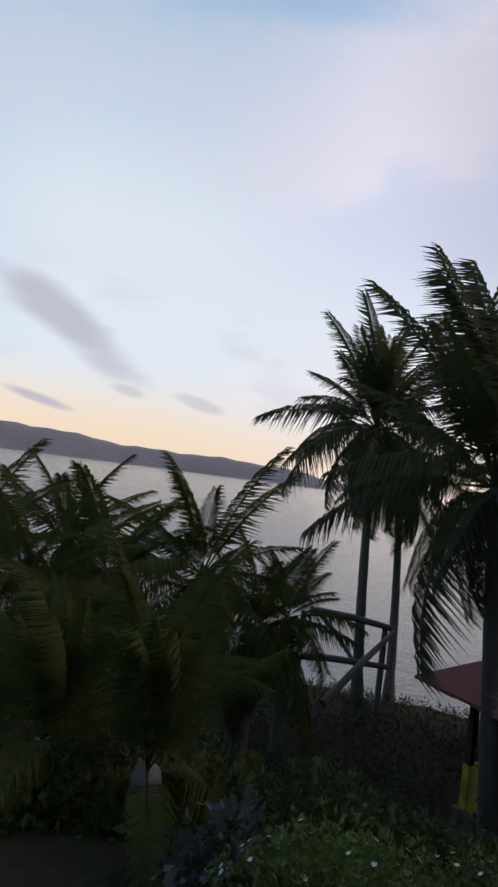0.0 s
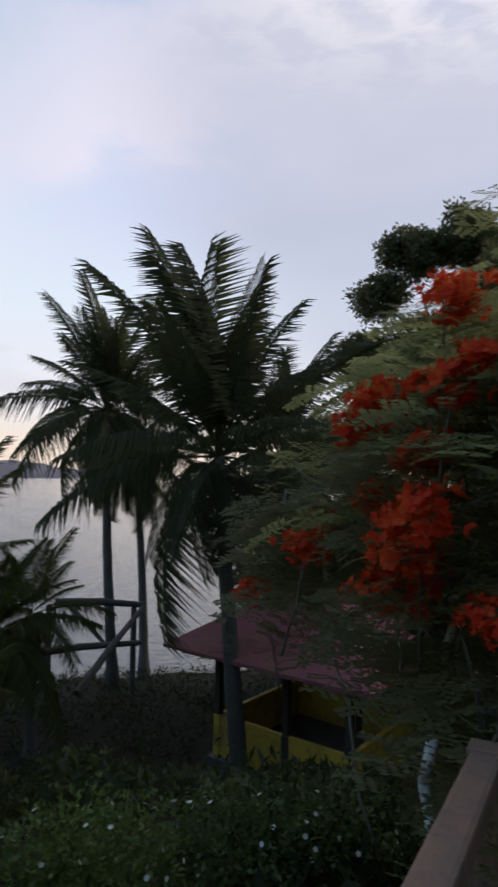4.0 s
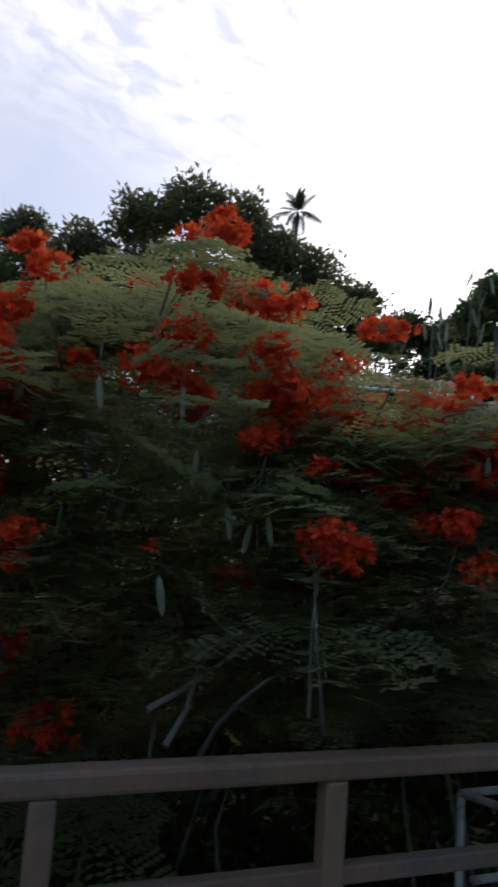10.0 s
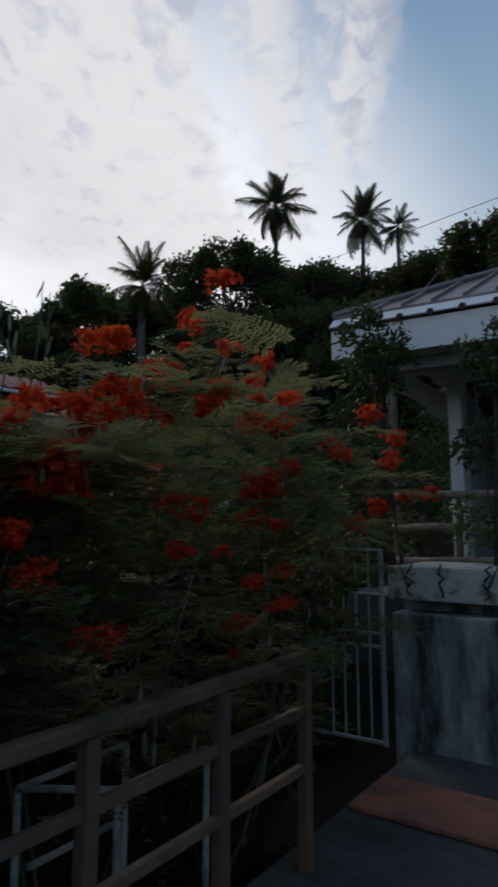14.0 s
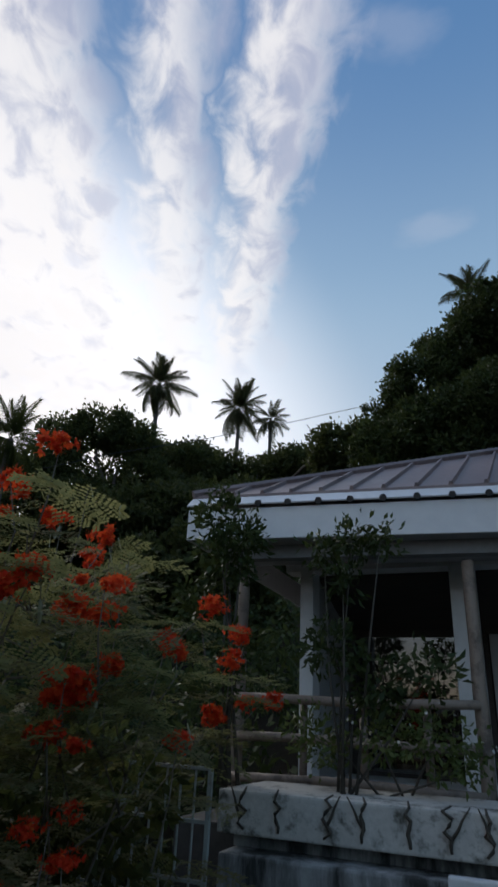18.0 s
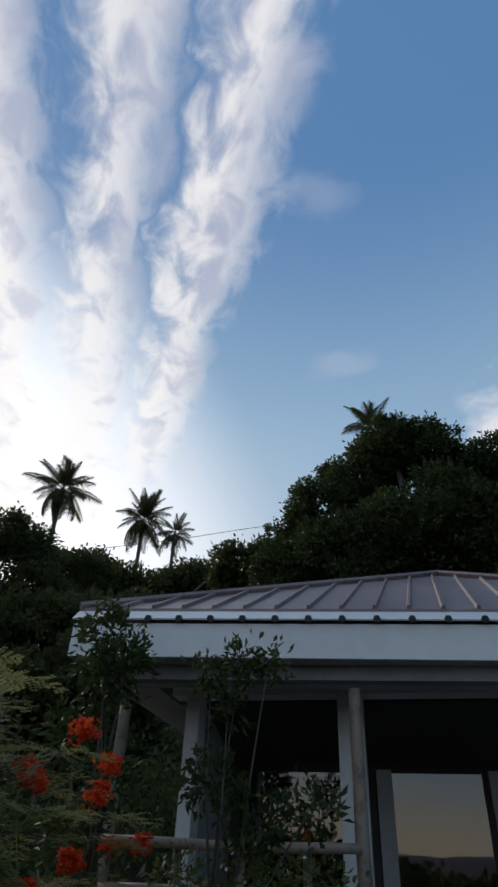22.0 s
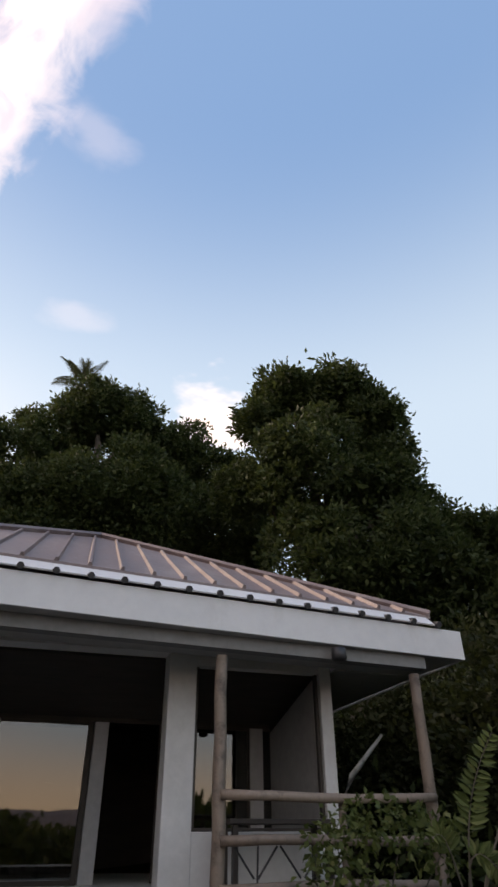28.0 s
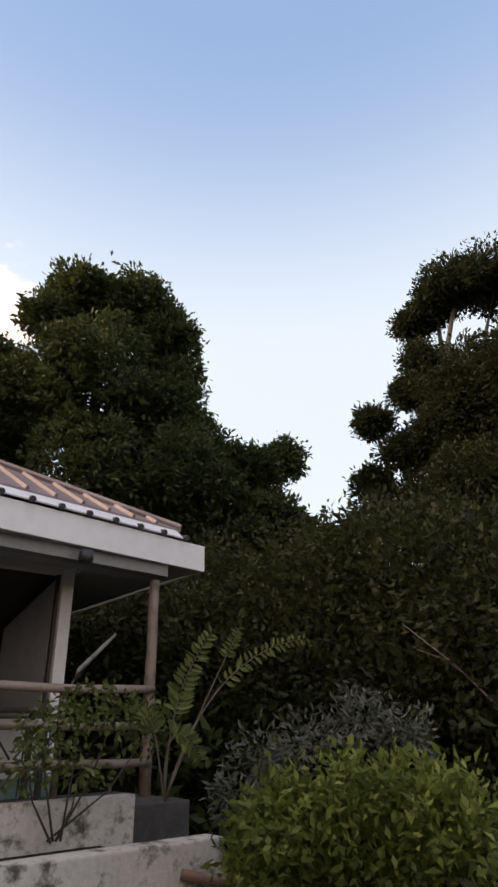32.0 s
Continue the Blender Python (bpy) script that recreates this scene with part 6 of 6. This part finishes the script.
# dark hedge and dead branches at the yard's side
bush(123, around((40, 4, 9.5, 1.4, 1.0), (46, 8, 9.5, 1.5, 1.0), (53, 10, 9.0, 1.5, 1.0), (60, 8, 8.5, 1.5, 1.0), (50, 2, 8.5, 1.3, 1.0), (58, 0, 8, 1.3, 1.0), (66, 5, 8, 1.5, 1.0), (44, -2, 9, 1.2, 1.0), (26.5, 4, 10.8, 0.9, 1.0), (29, 9, 10.8, 0.9, 1.0), (32, 4, 10.6, 1.1, 1.0), (36, 9, 10.4, 1.2, 1.0)), "deep dark thicket beside the house", M_SHADED_LEAF, leaf=(0.13, 0.06), per_m2=300, stem=0.04, tuft=8, spread=0.3)
dead = thing("dead_branch", (6.2, 4.0, 0.0), "pale bare branches leaning out of the thicket", "branch")
under(part("branch", pole([(6.6, 3.8, 0.0), (6.5, 3.95, 1.6), (6.25, 4.25, 2.05), (5.95, 4.65, 2.5)], [0.02, 0.014, 0.009, 0.004], 7), M_STEM, None, "", True), dead)
under(part("branch", pole([(6.4, 4.07, 1.83), (6.15, 4.3, 2.1), (5.9, 4.45, 2.2)], [0.009, 0.006, 0.003], 7), M_STEM, None, "", True), dead)
pale = thing("leaning_trunk", (3.36, 7.6, 1.1), "thin pale mossy trunk leaning beside the house corner", "trunk")
under(part("trunk", pole([(3.36, 7.62, 0.4), (3.42, 7.32, 1.78), (3.56, 7.23, 2.11), (3.88, 7.06, 2.5)], [0.05, 0.04, 0.032, 0.016], 8), M_PIPE, None, "", True), pale)


# ---------------------------------------------------------------- huts
def garden_hut():
    """Open garden hut: yellow half walls, dark posts, rusty hip roof with wide eaves."""
    a = math.degrees(math.atan2(3.3, 1.0))
    m = pose(-14.35, -6.33, -5.17, 0, 0, a + 9)
    hut = tagged(new("garden_hut"), "open garden hut with yellow half walls and purple-brown roof", "hut")
    hut.matrix_world = m
    hx, hy = 1.75, 1.7

    def add(name, bm, mat, label=""):
        return part(name, bm, mat, hut, label)

    add("base", box(bmesh.new(), (-hx - 0.2, -hy - 0.2, -1.4), (hx + 0.2, hy + 0.2, 0.1), 0.02), M_FLOOR)
    for y in (-hy, hy):
        add("half_wall", box(bmesh.new(), (-hx, y - 0.06, 0.1), (hx, y + 0.06, 1.05), 0.01), M_YELLOW)
    for x in (-hx, hx):
        add("half_wall", box(bmesh.new(), (x - 0.06, -hy + 0.063, 0.1), (x + 0.06, hy - 0.063, 1.05), 0.01), M_YELLOW)
    for x in (-hx, 0.2, hx):
        for y in (-hy, hy):
            add("post", box(bmesh.new(), (x - 0.075, y - 0.078, 1.053), (x + 0.075, y + 0.078, 2.95), 0.01), M_DARKWOOD_UNLIT)
            add("pier", box(bmesh.new(), (x - 0.09, y - 0.09, 0.103), (x + 0.09, y + 0.09, 1.05), 0.01), M_DARKWOOD_UNLIT if x == 0.2 else M_YELLOW)
    e = 0.95
    z0, z1 = 2.7, 4.4
    c = [(-hx - e, -hy - e), (hx + e, -hy - e), (hx + e, hy + e), (-hx - e, hy + e)]
    for i in range(4):
        (xa, ya), (xb, yb) = c[i], c[(i + 1) % 4]
        n = 9
        for k in range(n):
            f0, f1 = k / n, (k + 1) / n
            lo = lambda f, g: Vector((xa + (xb - xa) * f, ya + (yb - ya) * f, z0)).lerp(Vector((0, 0, z1)), g)
            bm = bmesh.new()
            row = [bm.verts.new(lo(f, g)) for f, g in ((f0, 0), (f1, 0), (f1, 0.97), (f0, 0.97))]
            low = [bm.verts.new(v.co - Vector((0, 0, 0.07 + 0.02 * (k % 2)))) for v in row]
            bm.faces.new(row)
            bm.faces.new(low[::-1])
            for q in range(4):
                bm.faces.new((row[(q + 1) % 4], row[q], low[q], low[(q + 1) % 4]))
            bmesh.ops.recalc_face_normals(bm, faces=bm.faces)
            add("roof_sheet", bm, M_HUTROOF)
    add("roof_cap", pole([(0, 0, z1 - 0.1), (0, 0, z1 + 0.08)], [0.2, 0.06], 8), M_HUTROOF)
    return hut


def hill_shack():
    """A small shack on the slope with a corrugated sheet roof on thin posts."""
    a, b = Vector((-12.0, 5.0, 4.5)), Vector((-10.4, 8.1, 4.3))
    side = (b - a).normalized()
    back = Vector((-side.y, side.x, 0))
    gz = float(ground_height(-11.9, 7.2))
    shack = thing("hill_shack", (-11.9, 7.1, gz), "shabby shack on the slope with a corrugated sheet roof", "shack")
    bm = bmesh.new()
    n, rows = 64, []
    for k in range(n + 1):
        p = a.lerp(b, k / n)
        w = Vector((0, 0, 0.028 * math.sin(k * 1.57)))
        rows.append([bm.verts.new(p + w), bm.verts.new(p + back * 2.2 + Vector((0, 0, 0.75)) + w), bm.verts.new(p + w - Vector((0, 0, 0.03))), bm.verts.new(p + back * 2.2 + Vector((0, 0, 0.72)) + w)])
    for p, q in zip(rows, rows[1:]):
        for i, j in ((0, 1), (1, 3), (3, 2), (2, 0)):
            bm.faces.new((p[i], q[i], q[j], p[j]))
    bmesh.ops.recalc_face_normals(bm, faces=bm.faces)
    under(part("sheet_roof", bm, M_HUTROOF), shack)
    under(part("eave_batten", pole([a - Vector((0, 0, 0.09)), b - Vector((0, 0, 0.09))], 0.04, 6), M_WHITE, None, "pale eave batten"), shack)
    for k in (0.06, 0.35, 0.65, 0.94):
        p = a.lerp(b, k) + back * 0.25
        under(part("post", pole([(p.x, p.y, gz - 0.8), (p.x, p.y, p.z - 0.02)], 0.05, 7), M_BARK), shack)
        q = p + back * 1.7
        under(part("post", pole([(q.x, q.y, gz - 0.5), (q.x, q.y, p.z + 0.5)], 0.05, 7), M_BARK), shack)
    under(part("back_wall", slab_between(a + back * 1.95 - Vector((0, 0, 0.0)), b + back * 1.95, b + back * 1.95 - Vector((0, 0, 3.2)), a + back * 1.95 - Vector((0, 0, 3.2)), tuple(-0.05 * back)), M_DARKWOOD_UNLIT), shack)
    return shack


garden_hut()
hill_shack()

# ---------------------------------------------------------------- small things
frame_thing = thing("pipe_frame", (-2.35, 2.1, -0.9), "weathered white pipe frame standing among the shrubs", "pipe frame")
for pts in (((-2.4, 1.89, 0.45), (-2.4, 2.5, 0.46)), ((-2.4, 1.89, 0.45), (-2.05, 2.12, 0.45)), ((-2.05, 2.12, 0.45), (-2.05, 2.7, 0.46)), ((-2.4, 1.95, 0.12), (-2.4, 2.45, 0.12)),
            ((-2.4, 1.89, 0.45), (-2.4, 1.9, -0.95)), ((-2.05, 2.12, 0.45), (-2.05, 2.12, -0.95)), ((-2.4, 2.5, 0.46), (-2.4, 2.5, -0.95)), ((-2.05, 2.7, 0.46), (-2.05, 2.7, -0.95))):
    under(part("pipe", pole(pts, 0.016, 8), M_PIPE, None, "", True), frame_thing)
stake = thing("bent_stake", (-1.73, -0.56, -0.95), "bent pale bamboo stake beside the railing corner", "stake")
under(part("stake_leg", pole([(-1.73, -0.55, -1.0), (-1.72, -0.55, 0.56), (-1.745, -0.595, 0.76)], 0.013, 8), M_PIPE, None, "", True), stake)
under(part("stake_arm", pole([(-1.745, -0.595, 0.76), (-1.735, -0.57, 0.87)], 0.013, 8), M_PIPE, None, "", True), stake)

wire = thing("overhead_cable", tuple(polar(-36, 22.2, 18)), "thin black overhead cable between trees", "cable")
pts = [polar(p, e, d) for p, e, d in ((-42, 20.0, 18), (-36, 22.2, 18), (-28, 24.4, 19), (-21, 26.0, 21), (-14.5, 27.4, 23), (-6, 28.6, 25))]
under(part("cable", pole([tuple(p) for p in pts], 0.012, 6), M_WIRE), wire)

lamp = thing("porch_lamp", (2.9, 6.4, 3.1), "small dark round lamp under the porch eave", "lamp")
under(part("housing", pole([(2.95, 6.05, 3.1), (2.95, 6.05, 3.0), (2.95, 6.05, 2.98)], [0.07, 0.075, 0.05], 14), M_LAMP, None, "", True), lamp)

pipe = thing("rail_pipe", (3.2, 4.6, 0.55), "grey pipe handrail beside the concrete wall", "pipe")
under(part("pipe", pole([(3.18, 4.6, 0.6), (3.6, 4.45, 0.5), (4.5, 4.1, 0.3)], 0.035, 10), M_RAIL, None, "", True), pipe)
under(part("upright", pole([(4.2, 4.21, 0.0), (4.2, 4.21, 0.37)], 0.025, 8), M_RAIL), pipe)

# driftwood frame by the shore
drift = thing("driftwood_frame", tuple(polar(-133.9, -14, 20)), "dark fallen trunk and timber frame by the shore", "timber")
for p0, p1, r in (((-136.9, -11.0, 20), (-129.5, -11.4, 21), 0.13), ((-139.9, -15.2, 18.5), (-129.7, -14.6, 20), 0.12), ((-134.9, -18.5, 17), (-129.5, -11.6, 20.6), 0.11), ((-135.9, -11.2, 20), (-132.4, -15.0, 19.5), 0.09)):
    under(part("timber", pole([tuple(polar(*p0)), tuple((polar(*p0) + polar(*p1)) / 2 + (0, 0, 0.06)), tuple(polar(*p1))], [r, r * 0.9, r * 0.7], 8), M_BARK), drift)
for p0 in ((-137.4, -11.2, 20), (-130.3, -11.4, 21)):
    q = polar(*p0)
    under(part("upright", pole([(q[0], q[1], float(ground_height(q[0], q[1])) - 0.2), tuple(q)], 0.1, 8), M_BARK), drift)
